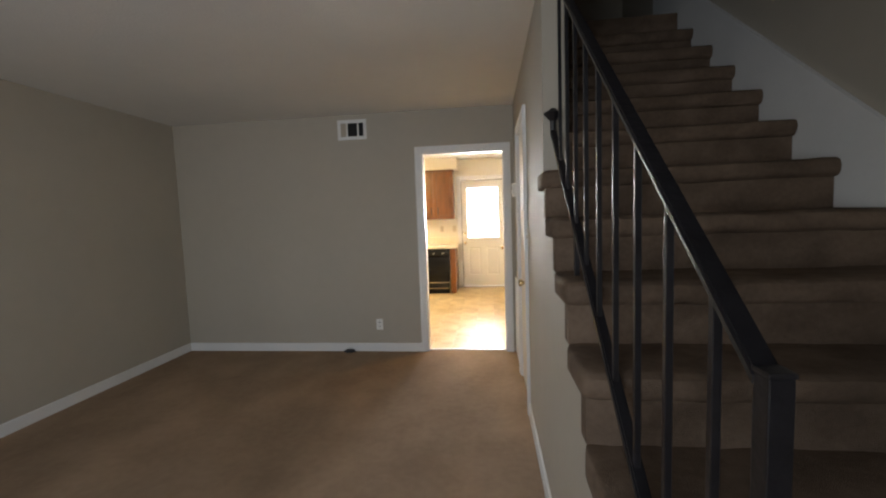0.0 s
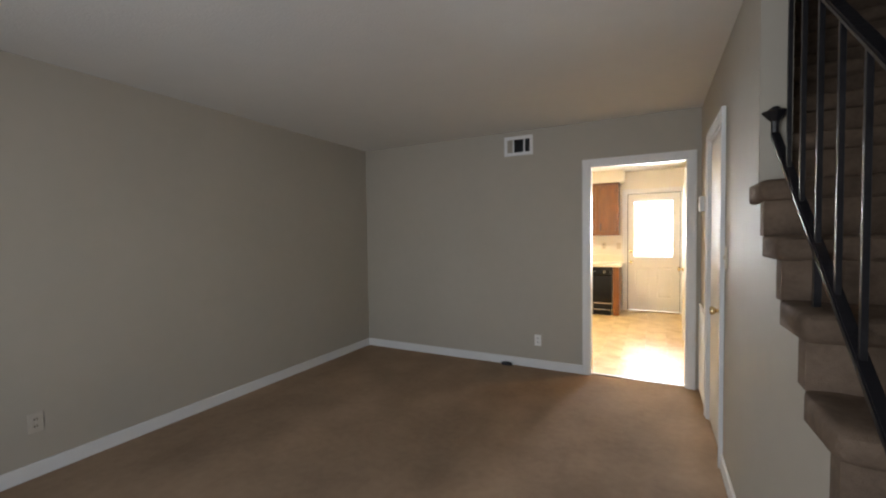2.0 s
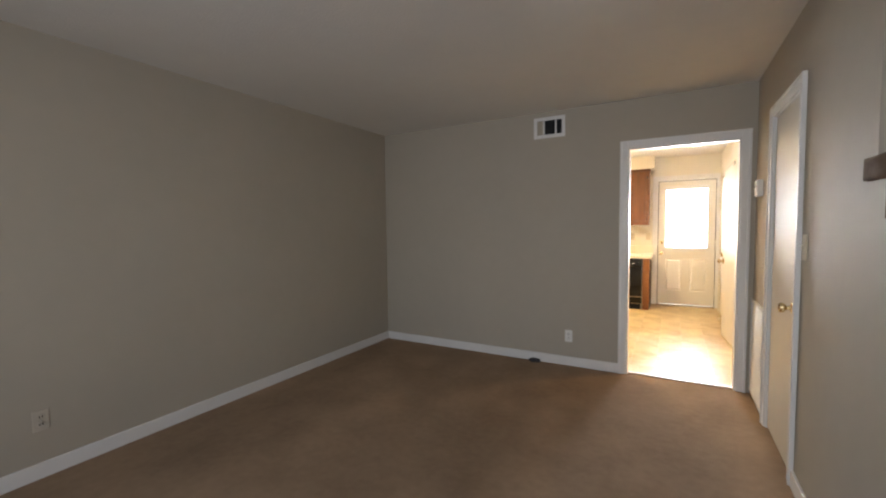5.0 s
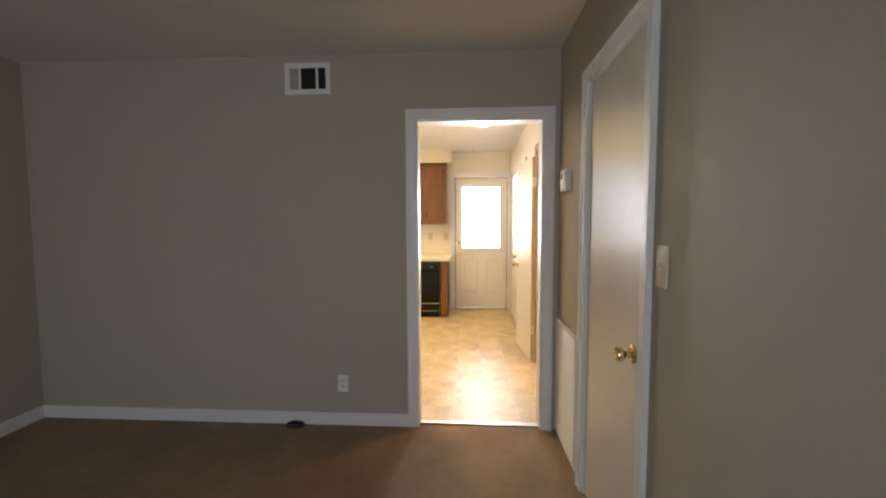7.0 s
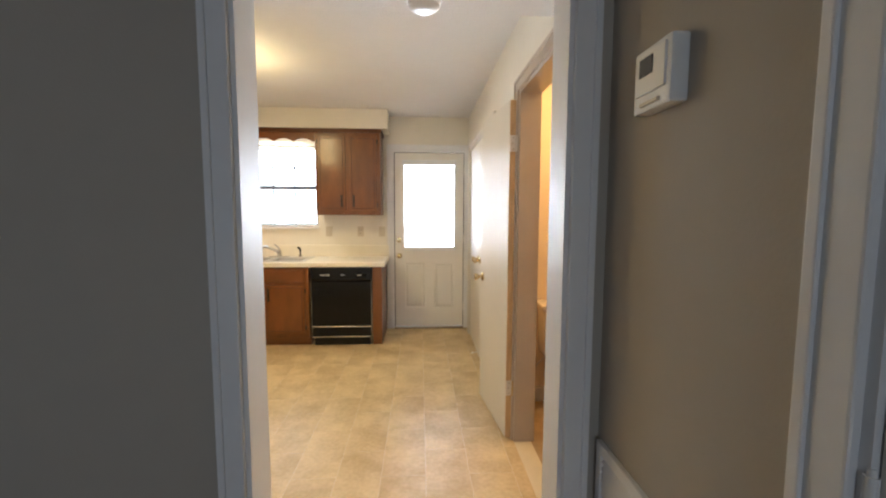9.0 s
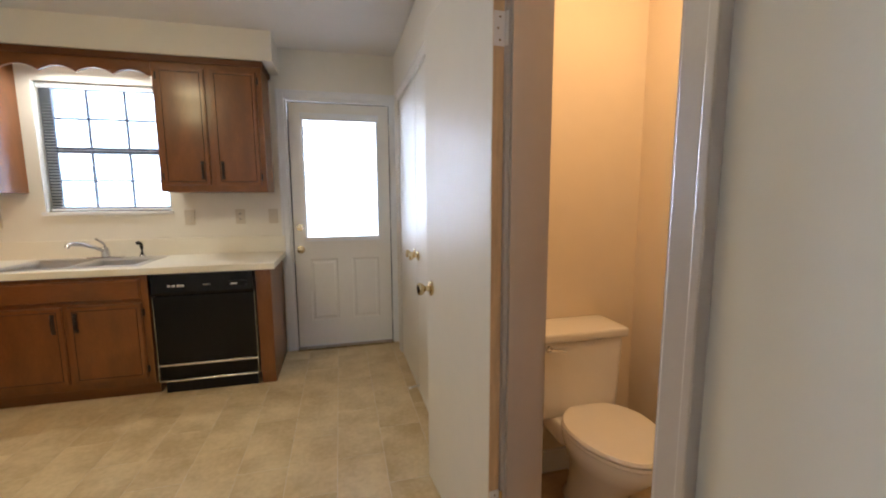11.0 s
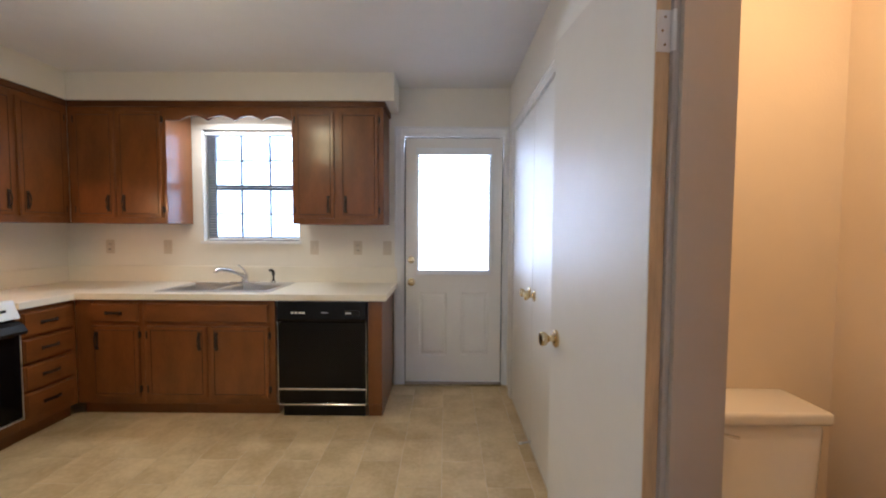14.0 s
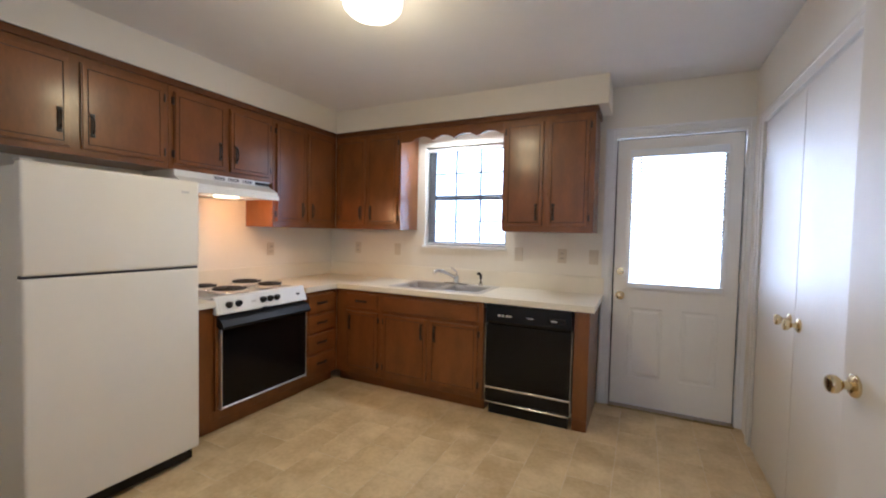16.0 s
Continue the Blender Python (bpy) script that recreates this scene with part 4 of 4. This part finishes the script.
def sink_mesh():
    """Pressed steel: flat rim with a rolled edge, and two bowls running down from it."""
    bm = bmesh.new()
    zr = CT + 0.006
    mid = (SX0 + SX1) / 2
    bowls = [(SX0 + 0.035, mid - 0.015, SY0 + 0.035, SY1 - 0.085), (mid + 0.015, SX1 - 0.035, SY0 + 0.035, SY1 - 0.085)]
    got = {}

    def v(x, y, z):
        k = (round(x, 4), round(y, 4), round(z, 4))
        if k not in got:
            got[k] = bm.verts.new((x, y, z))
        return got[k]

    xs = sorted({SX0, SX1, *[q for b in bowls for q in b[:2]]})
    ys_ = sorted({SY0, SY1, *[q for b in bowls for q in b[2:]]})
    for xa, xb in zip(xs, xs[1:]):
        for ya, yb in zip(ys_, ys_[1:]):
            cx, cy = (xa + xb) / 2, (ya + yb) / 2
            if not any(b[0] < cx < b[1] and b[2] < cy < b[3] for b in bowls):
                bm.faces.new((v(xa, ya, zr), v(xb, ya, zr), v(xb, yb, zr), v(xa, yb, zr)))
    for xa, xb in zip(xs, xs[1:]):
        for y, o in ((SY0, -0.006), (SY1, 0.006)):
            bm.faces.new((v(xa, y, zr), v(xb, y, zr), v(xb, y + o, CT + 0.0005), v(xa, y + o, CT + 0.0005)))
    for ya, yb in zip(ys_, ys_[1:]):
        for x, o in ((SX0, -0.006), (SX1, 0.006)):
            bm.faces.new((v(x, ya, zr), v(x, yb, zr), v(x + o, yb, CT + 0.0005), v(x + o, ya, CT + 0.0005)))
    for x0, x1, y0, y1 in bowls:
        rings = []
        for inset, z in ((0, zr), (0.008, zr - 0.012), (0.018, zr - 0.14), (0.045, zr - 0.165)):
            rings.append([v(x0 + inset, y0 + inset, z), v(x1 - inset, y0 + inset, z), v(x1 - inset, y1 - inset, z), v(x0 + inset, y1 - inset, z)])
        for a, b in zip(rings, rings[1:]):
            for k in range(4):
                bm.faces.new((a[k], b[k], b[(k + 1) % 4], a[(k + 1) % 4]))
        bm.faces.new(rings[-1])
    bmesh.ops.recalc_face_normals(bm, faces=bm.faces)
    return bm


part("basin", sink_mesh(), STEEL, sink)
for x in (SX0 + 0.2, SX1 - 0.2):
    dr = turned([(0.0005, 0.0), (0.040, 0.0), (0.042, 0.003), (0.034, 0.004), (0.0005, 0.002)], 20)
    bmesh.ops.transform(dr, matrix=Matrix.Translation((x, 3.40, CT - 0.159)), verts=dr.verts)
    part("drain", dr, CHROME, sink, "", True)
fau = empty("faucet", pose(-1.93, 3.625, CT + 0.005), "chrome single-lever kitchen faucet", "faucet")
part("base_plate", box(-0.11, 0.11, -0.028, 0.028, 0.0, 0.012, 0.005), CHROME, fau)
part("body", turned([(0.0005, 0.012), (0.028, 0.012), (0.026, 0.05), (0.022, 0.075), (0.0005, 0.085)], 20), CHROME, fau, "", True)
part("spout", sweep([(0, -0.01, 0.055), (-0.03, -0.06, 0.085), (-0.07, -0.13, 0.115), (-0.10, -0.18, 0.125), (-0.115, -0.20, 0.118), (-0.12, -0.205, 0.10)], 0.0135, 12), CHROME, fau, "", True)
part("lever", sweep([(0, 0, 0.08), (-0.01, 0.01, 0.105), (-0.05, -0.01, 0.145)], 0.008, 10), CHROME, fau, "", True)
spr = empty("sink_sprayer", pose(-1.70, 3.625, CT + 0.005), "black side sprayer beside the faucet", "sprayer")
part("collar", turned([(0.0005, 0.0), (0.022, 0.0), (0.020, 0.010), (0.014, 0.020), (0.0005, 0.022)], 18), CHROME, spr, "", True)
part("sprayer_head", sweep([(0, 0, 0.018), (0, 0, 0.07), (-0.002, -0.004, 0.095), (-0.010, -0.022, 0.108), (-0.014, -0.034, 0.104)], 0.011, 12), BLACKM, spr, "", True)

# ---- dishwasher ----
dw = empty("dishwasher", pose(-1.452, BY - 0.018, 0), "black built-in dishwasher with thin chrome trim", "dishwasher")
W = 0.604
part("tub", box(0.008, W - 0.008, 0.035, 0.60, 0.085, 0.805), BLACKM, dw)
part("door_panel", box(0.006, W - 0.006, 0.0, 0.034, 0.215, 0.665, 0.003), BLACK, dw)
ctrl = prism([(-0.006, 0.672), (-0.012, 0.69), (-0.004, 0.808), (0.034, 0.808), (0.034, 0.672)], 0.004, W - 0.004, "X")
cp = part("control_panel", ctrl, BLACK, dw)
part("trim_strip", box(0.004, W - 0.004, -0.005, 0.010, 0.200, 0.2115, 0.001, 1), CHROME, dw, "thin chrome strip")
part("lower_panel", box(0.008, W - 0.008, 0.004, 0.034, 0.106, 0.198, 0.003), BLACK, dw)
part("trim_strip", box(0.004, W - 0.004, -0.003, 0.010, 0.094, 0.102, 0.001, 1), CHROME, dw, "thin chrome strip")
for x in (0.0005, W - 0.0045):
    part("side_trim", box(x, x + 0.004, -0.003, 0.012, 0.094, 0.668, 0.001, 1), CHROME, dw, "thin chrome strip")
part("toe_panel", box(0.02, W - 0.02, 0.045, 0.06, 0.0, 0.092), BLACKM, dw)
for x in (0.095, 0.122, 0.150, 0.172):
    part("button", box(x, x + 0.018, -0.0125, -0.004, 0.726, 0.738, 0.001, 1), PLASTIC, cp)
part("badge", box(0.30, 0.345, -0.0115, -0.004, 0.730, 0.736), STEEL, cp)
part("latch", box(0.455, 0.56, -0.016, -0.004, 0.715, 0.750, 0.003), BLACKM, cp)
part("latch_mark", box(0.465, 0.505, -0.0175, -0.0155, 0.728, 0.736), PLASTIC, cp)

# ---- range ----
rg = empty("electric_range", pose(BX + 0.028, 1.970, 0, 0, 0, 90), "white drop-in electric range with a black oven door", "range")
# local x along the wall, local y towards the wall, local -y into the room
RW = 0.750
part("body", box(0.012, RW - 0.012, 0.035, 0.58, 0.152, 0.764), BLACKM, rg)
ctp = prism([(-0.014, 0.765), (0.028, 0.872), (0.045, 0.877), (0.075, 0.862), (0.59, 0.862), (0.59, 0.800), (0.060, 0.765)], 0.0, RW, "X")
bmesh.ops.bevel(ctp, geom=list(ctp.edges), offset=0.004, segments=2, affect="EDGES")
cook = part("cooktop", ctp, WHITEP, rg, "white enamel cooktop and control panel", True)
part("panel_face", prism([(-0.0125, 0.774), (0.0235, 0.866), (0.027, 0.866), (-0.009, 0.774)], 0.02, RW - 0.02, "X"), WHITEP, rg)
for x in (0.085, 0.155, 0.345, 0.405, 0.465):
    kb = turned([(0.0005, 0.0), (0.022, 0.0), (0.022, -0.008), (0.016, -0.012), (0.015, -0.026), (0.0005, -0.027)], 20, "Y")
    bm_box(kb, -0.003, 0.003, -0.034, -0.01, -0.014, 0.014, 0.001, 1)
    bmesh.ops.transform(kb, matrix=Matrix.Translation((x, 0.004, 0.818)) @ Matrix.Rotation(radians(-21), 4, "X"), verts=kb.verts)
    part("knob", kb, BLACKM, rg, "black and chrome control knob", True)
part("badge", box(0.258, 0.29, 0.0015, 0.008, 0.815, 0.823), STEEL, rg)
part("indicator", box(0.655, 0.682, 0.0005, 0.010, 0.812, 0.826), RUBBER, rg)


def burner(cx, cy, r):
    b = turned([(r * 0.25, 0.0), (r * 0.95, 0.006), (r * 1.12, 0.012), (r * 1.15, 0.010), (r * 1.12, 0.004), (r * 0.25, -0.004)], 28)
    bmesh.ops.transform(b, matrix=Matrix.Translation((cx, cy, 0.869)), verts=b.verts)
    bo = part("burner", b, CHROME, rg, "chrome drip bowl with a black coil", True)
    pts = []
    turns = 4 if r > 0.08 else 3
    for k in range(turns * 18):
        a = 2 * math.pi * k / 18
        rr = 0.018 + (r - 0.022) * k / (turns * 18)
        pts.append((cx + rr * math.cos(a), cy + rr * math.sin(a), 0.899))
    part("coil", sweep(pts, 0.0075, 6), COIL, bo, "", True)


burner(0.21, 0.175, 0.112)
burner(0.55, 0.175, 0.088)
burner(0.20, 0.435, 0.088)
burner(0.55, 0.435, 0.110)
od = part("oven_door", box(0.030, RW - 0.012, -0.012, 0.034, 0.175, 0.672, 0.004), BLACK, rg, "glossy black oven door")
part("oven_window", box(0.055, RW - 0.035, -0.0145, -0.012, 0.20, 0.625, 0.001, 1), BLACK, od)
for q in ((0.022, 0.030, 0.160, 0.672), (RW - 0.012, RW - 0.006, 0.160, 0.672)):
    part("trim_strip", box(q[0], q[1], -0.016, 0.02, q[2], q[3], 0.002, 1), STEEL, od, "chrome edge strip")
part("trim_strip", box(0.030, RW - 0.012, -0.016, 0.02, 0.163, 0.173, 0.002, 1), STEEL, od, "chrome edge strip")
part("side_filler", box(0.0, 0.021, 0.012, 0.034, 0.155, 0.762), WOOD, rg)
hd = prism([(-0.050, 0.676), (-0.056, 0.694), (-0.030, 0.732), (0.0, 0.750), (0.030, 0.750), (0.030, 0.690), (-0.016, 0.688), (-0.028, 0.676)], 0.008, RW - 0.004, "X")
part("door_handle", hd, BLACKM, od, "full-width black door grip")
part("latch_lever", box(0.335, 0.365, -0.030, -0.006, 0.755, 0.772, 0.003), BLACKM, rg)

# ---- range hood ----
hood = empty("range_hood", pose(-3.010, 1.885, 0, 0, 0, 90), "white under-cabinet range hood with its lamp on", "range hood")
HW = 0.725
part("shell", prism([(0.10, 1.674), (0.10, 1.640), (0.002, 1.592), (0.0, 1.545), (0.02, 1.540), (0.435, 1.540), (0.435, 1.674)], 0.0, HW, "X"), WHITEP, hood)
part("front_lip", box(-0.004, HW + 0.004, -0.012, 0.020, 1.532, 1.566, 0.005), WHITEP, hood)
part("fascia", box(0.0, HW, 0.088, 0.099, 1.625, 1.673, 0.002, 1), WHITEP, hood)
for k, x in enumerate((0.26, 0.37, 0.48)):
    v = part("vent_slots", box(x, x + 0.085, 0.0845, 0.088, 1.640, 1.664), STEEL, hood)
    for j in range(4):
        part("slot", box(x + 0.004, x + 0.081, 0.0830, 0.0846, 1.6425 + j * 0.0056, 1.645 + j * 0.0056), RUBBER, v)
part("switch_panel", box(0.59, 0.72, 0.0845, 0.088, 1.640, 1.664), BLACKM, hood)
part("lamp_lens", box(0.290, 0.420, 0.045, 0.135, 1.522, 1.5395, 0.004), BULB, hood, "lit frosted lamp lens")
part("filter", box(0.12, 0.64, 0.16, 0.42, 1.534, 1.5395), STEEL, hood)

# ---- refrigerator ----
fr = empty("refrigerator", pose(-2.650, 1.035, 0, 0, 0, 90), "white top-freezer refrigerator with textured doors", "refrigerator")
FW, FH, FS = 0.718, 1.560, 1.092
part("cabinet_body", box(0.006, FW - 0.006, 0.066, 0.70, 0.06, FH - 0.012, 0.006), APPW, fr)
part("freezer_door", box(0.0, FW, 0.0, 0.058, FS + 0.006, FH, 0.014, 4), APPW, fr, "", True)
part("main_door", box(0.0, FW, 0.0, 0.058, 0.085, FS - 0.006, 0.014, 4), APPW, fr, "", True)
part("gasket", box(0.012, FW - 0.012, 0.0585, 0.0655, 0.09, FH - 0.014), RUBBER, fr)
part("door_gap_trim", box(0.004, FW - 0.004, 0.012, 0.05, FS - 0.0055, FS + 0.0055), RUBBER, fr)
part("hinge_cap", box(0.004, 0.045, 0.012, 0.075, FH, FH + 0.010, 0.003), APPW, fr)
part("badge", box(FW - 0.095, FW - 0.055, -0.002, 0.0, FH - 0.070, FH - 0.058, 0.001, 1), STEEL, fr)
part("toe_grille", box(0.01, FW - 0.01, 0.05, 0.075, 0.012, 0.078, 0.003), BLACKM, fr)
for x in (0.05, FW - 0.05):
    part("foot", tube((x, 0.10, 0.0), (x, 0.10, 0.06), 0.018), BLACKM, fr)
    part("foot", tube((x, 0.64, 0.0), (x, 0.64, 0.06), 0.018), BLACKM, fr)

# ---- kitchen outlets ----
for x, kd in ((-3.096, "outlet"), (-2.615, "toggle"), (-1.399, "toggle"), (-1.040, "outlet"), (-0.797, "toggle")):
    wall_plate("wall_outlet" if kd == "outlet" else "light_switch", pose(x, YK, 1.142), "almond plate on the cream wall above the counter", "outlet" if kd == "outlet" else "switch", ALMOND, kd, group="plates above the counter")
wall_plate("wall_outlet", pose(XL + 0.006, 2.93, 1.135, 0, 0, 90), "almond plate on the cream wall above the counter", "outlet", ALMOND, "outlet", group="plates above the counter")

# ---- kitchen window ----
win = empty("window_kitchen", Matrix.Identity(4), "dark-framed kitchen window with a grid of panes", "window", "", "structure")
wy = YK + 0.075
bm = bmesh.new()
for q in ((WN[0], WN[0] + 0.035, WN[2], WN[3]), (WN[1] - 0.035, WN[1], WN[2], WN[3]), (WN[0] + 0.035, WN[1] - 0.035, WN[2], WN[2] + 0.035), (WN[0] + 0.035, WN[1] - 0.035, WN[3] - 0.035, WN[3])):
    bm_box(bm, q[0], q[1], wy, wy + 0.05, q[2], q[3], 0.003)
part("window_frame", bm, BRONZEF, win)
zm = 1.64
part("meeting_rail", box(WN[0] + 0.035, WN[1] - 0.035, wy + 0.004, wy + 0.045, zm - 0.022, zm + 0.022, 0.003), BRONZEF, win)
part("side_track", box(WN[0] + 0.036, WN[0] + 0.078, wy - 0.012, wy + 0.010, WN[2] + 0.036, WN[3] - 0.036), BRONZEF, win)
part("window_sill", box(WN[0] - 0.02, WN[1] + 0.012, YK - 0.012, wy, WN[2] - 0.022, WN[2] + 0.004, 0.004), TRIM, win)
part("window_reveal", box(WN[0], WN[0] + 0.004, YK + 0.001, wy, WN[2] + 0.004, WN[3]), TRIM, win)
part("window_reveal", box(WN[1] - 0.004, WN[1], YK + 0.001, wy, WN[2] + 0.004, WN[3]), TRIM, win)
for z0, z1 in ((WN[2] + 0.035, zm - 0.022), (zm + 0.022, WN[3] - 0.035)):
    w3 = (WN[1] - WN[0] - 0.07) / 3
    for k in range(3):
        xa = WN[0] + 0.035 + k * w3
        for r in range(2):
            za, zb = z0 + (z1 - z0) * r / 2, z0 + (z1 - z0) * (r + 1) / 2
            p = part("pane", box(xa + 0.006, xa + w3 - 0.006, wy + 0.024, wy + 0.028, za + 0.006, zb - 0.006), GLASS, win)
            p.visible_shadow = False
        if k:
            part("muntin", box(xa - 0.008, xa + 0.008, wy + 0.012, wy + 0.036, z0, z1, 0.002, 1), BRONZEF, win)
    part("muntin", box(WN[0] + 0.035, WN[1] - 0.035, wy + 0.013, wy + 0.035, (z0 + z1) / 2 - 0.008, (z0 + z1) / 2 + 0.008, 0.002, 1), BRONZEF, win)
bl = empty("window_blind", pose(0, wy - 0.022, 0), "white mini blind with open slats in the kitchen window", "blind")
part("head_rail", box(WN[0] + 0.008, WN[1] - 0.008, -0.016, 0.016, 2.068, 2.100, 0.003), BLIND, bl)
part("bottom_rail", box(WN[0] + 0.010, WN[1] - 0.010, -0.010, 0.010, WN[2] + 0.012, WN[2] + 0.026, 0.002), BLIND, bl)
for k in range(40):
    bm = box(WN[0] + 0.010, WN[1] - 0.010, -0.0125, 0.0125, -0.0004, 0.0004)
    bmesh.ops.transform(bm, matrix=Matrix.Translation((0, 0, WN[2] + 0.040 + k * 0.0215)) @ Matrix.Rotation(radians(12), 4, "X"), verts=bm.verts)
    part("slat", bm, BLIND, bl)
for x in (WN[0] + 0.12, WN[1] - 0.12):
    part("ladder_cord", box(x - 0.0015, x + 0.0015, -0.014, -0.0135, WN[2] + 0.02, 2.06), BLIND, bl)

# ---- ceiling fixtures ----
lamp = empty("ceiling_light", pose(-1.65, 1.95, H), "lit white glass dome ceiling light", "ceiling light")
part("base", turned([(0.0005, 0.0), (0.150, 0.0), (0.150, -0.018), (0.140, -0.024), (0.0005, -0.024)], 36), WHITEP, lamp, "", True)
part("dome", turned([(0.138, -0.024), (0.143, -0.040), (0.135, -0.070), (0.110, -0.095), (0.070, -0.110), (0.020, -0.114), (0.0005, -0.1145)], 36), DOME, lamp, "lit frosted glass dome", True)
smoke = empty("smoke_detector", pose(-0.339, 0.60, 2.15), "round white smoke detector under the lowered ceiling", "smoke detector")
part("base", turned([(0.0005, 0.0), (0.068, 0.0), (0.068, -0.010), (0.0005, -0.010)], 30), PLASTIC, smoke, "", True)
part("cover", turned([(0.0005, -0.010), (0.062, -0.010), (0.060, -0.026), (0.045, -0.036), (0.0005, -0.038)], 30), PLASTIC, smoke, "", True)

# ---- toilet ----
toi = empty("toilet", pose(0.665, 1.80, 0), "cream porcelain toilet with a closed lid", "toilet")
tk = box(-0.200, 0.198, -0.20, -0.012, 0.375, 0.705, 0.03, 4)
for v in tk.verts:
    f = 1 - 0.10 * (0.705 - v.co.z) / 0.33
    v.co.x *= f
part("tank", tk, PORC, toi, "", True)
part("tank_lid", box(-0.218, 0.210, -0.212, -0.006, 0.706, 0.745, 0.012, 3), PORC, toi, "", True)
hl = turned([(0.0005, 0.0), (0.014, 0.0), (0.014, -0.010), (0.0005, -0.012)], 16, "Y")
bmesh.ops.transform(hl, matrix=Matrix.Translation((-0.150, -0.199, 0.682)), verts=hl.verts)
lv = part("flush_lever", hl, CHROME, toi, "chrome flush lever", True)
part("lever_arm", sweep([(-0.150, -0.212, 0.682), (-0.12, -0.216, 0.678), (-0.085, -0.216, 0.670)], 0.006), CHROME, lv, "", True)


def oval(cy, a, bf, bb, z, n=40, sx=0.0):
    """An egg-shaped ring: half width a, front reach bf, back reach bb."""
    return [(sx + a * math.cos(2 * math.pi * k / n), cy + (bb if math.sin(2 * math.pi * k / n) > 0 else bf) * math.sin(2 * math.pi * k / n), z) for k in range(n)]


def loft(rings, cap0=True, cap1=True):
    """A closed skin through rings of points, for the bowl, seat and lid."""
    bm = bmesh.new()
    rings = [[(0.93 * x + 0.028, 0.875 * y, z) for x, y, z in r] for r in rings]
    rs = [[bm.verts.new(p) for p in r] for r in rings]
    for a, b in zip(rs, rs[1:]):
        for k in range(len(a)):
            j = (k + 1) % len(a)
            bm.faces.new((a[k], a[j], b[j], b[k]))
    if cap0:
        bm.faces.new(rs[0])
    if cap1:
        bm.faces.new(rs[-1])
    bmesh.ops.recalc_face_normals(bm, faces=bm.faces)
    return bm


part("bowl", loft([oval(-0.34, 0.105, 0.17, 0.22, 0.0), oval(-0.34, 0.108, 0.175, 0.22, 0.02), oval(-0.34, 0.095, 0.155, 0.20, 0.05), oval(-0.345, 0.092, 0.145, 0.19, 0.14), oval(-0.36, 0.105, 0.17, 0.20, 0.21), oval(-0.39, 0.150, 0.225, 0.22, 0.29), oval(-0.40, 0.178, 0.262, 0.21, 0.345), oval(-0.40, 0.186, 0.275, 0.20, 0.375), oval(-0.40, 0.182, 0.272, 0.20, 0.388)]), PORC, toi, "", True)
part("tank_shelf", box(-0.125, 0.125, -0.27, -0.03, 0.30, 0.386, 0.025, 3), PORC, toi, "", True)
part("seat", loft([oval(-0.40, 0.186, 0.280, 0.195, 0.389), oval(-0.40, 0.191, 0.285, 0.20, 0.396), oval(-0.40, 0.188, 0.282, 0.198, 0.406)]), SEAT, toi, "", True)
part("lid", loft([oval(-0.40, 0.186, 0.278, 0.196, 0.408), oval(-0.40, 0.189, 0.282, 0.198, 0.414), oval(-0.40, 0.182, 0.275, 0.192, 0.424), oval(-0.40, 0.150, 0.235, 0.160, 0.428), oval(-0.40, 0.05, 0.09, 0.06, 0.430)]), SEAT, toi, "", True)
part("seat_hinge", box(-0.067, 0.123, -0.200, -0.172, 0.389, 0.418, 0.006), SEAT, toi)
for x in (-0.072, 0.128):
    c = turned([(0.0005, 0.014), (0.008, 0.013), (0.013, 0.006), (0.014, 0.0)], 16)
    bmesh.ops.transform(c, matrix=Matrix.Translation((x, -0.30, 0.018)), verts=c.verts)
    part("bolt_cap", c, PORC, toi, "", True)
valve = empty("water_supply_valve", pose(0.42, 1.784, 0.20), "small metal shut-off valve behind the toilet", "valve")
part("stub", tube((0, 0, 0), (0, -0.055, 0), 0.010), CHROME, valve, "", True)
part("handle", turned([(0.0005, -0.075), (0.02, -0.072), (0.022, -0.062), (0.0005, -0.058)], 16, "Y"), RUBBER, valve, "", True)
part("supply_hose", sweep([(0, -0.045, 0.01), (0.01, -0.05, 0.06), (0.06, -0.06, 0.12), (0.12, -0.09, 0.19)], 0.006), STEEL, valve, "", True)

# ---- outdoors ----
structure("ground", [(-60, 60, YK + 0.2, 80, -0.5, -0.25)], GROUND, "mown grass behind the house", "ground")
# Added glowing plane that whitens the view through the glass.
bd = solid("backdrop", box(-40, 40, 60, 60.5, -1, 25), BACKGLOW, "self-lit plane standing in for the bright distance beyond the yard", "backdrop", "structure")

# ---- kitchen floor tiles ----
TW, TL = 0.2287, 0.4574
GAP = 0.0022
meshes = {}
for c in range(-20, 8):
    xa = -0.10 + c * TW
    xb = xa + TW
    xa, xb = max(xa, XL + 0.008), min(xb, XK - 0.001)
    if xb - xa < 0.02:
        continue
    for r in range(-1, 10):
        ya = 0.076 + r * TL + (0.5 * TL if c % 2 else 0.0)
        yb = ya + TL
        ya, yb = max(ya, 0.078), min(yb, YK - 0.002)
        if yb - ya < 0.02:
            continue
        w, l = round(xb - xa, 3), round(yb - ya, 3)
        key = (w, l)
        if key not in meshes:
            bm = box(-w / 2 + GAP / 2, w / 2 - GAP / 2, -l / 2 + GAP / 2, l / 2 - GAP / 2, -0.006, 0.0)
            meshes[key] = to_mesh("tile", bm, TILE)
        t = new("tile", meshes[key])
        t.location = ((xa + xb) / 2, (ya + yb) / 2, 0.0)
        t.parent = kfloor
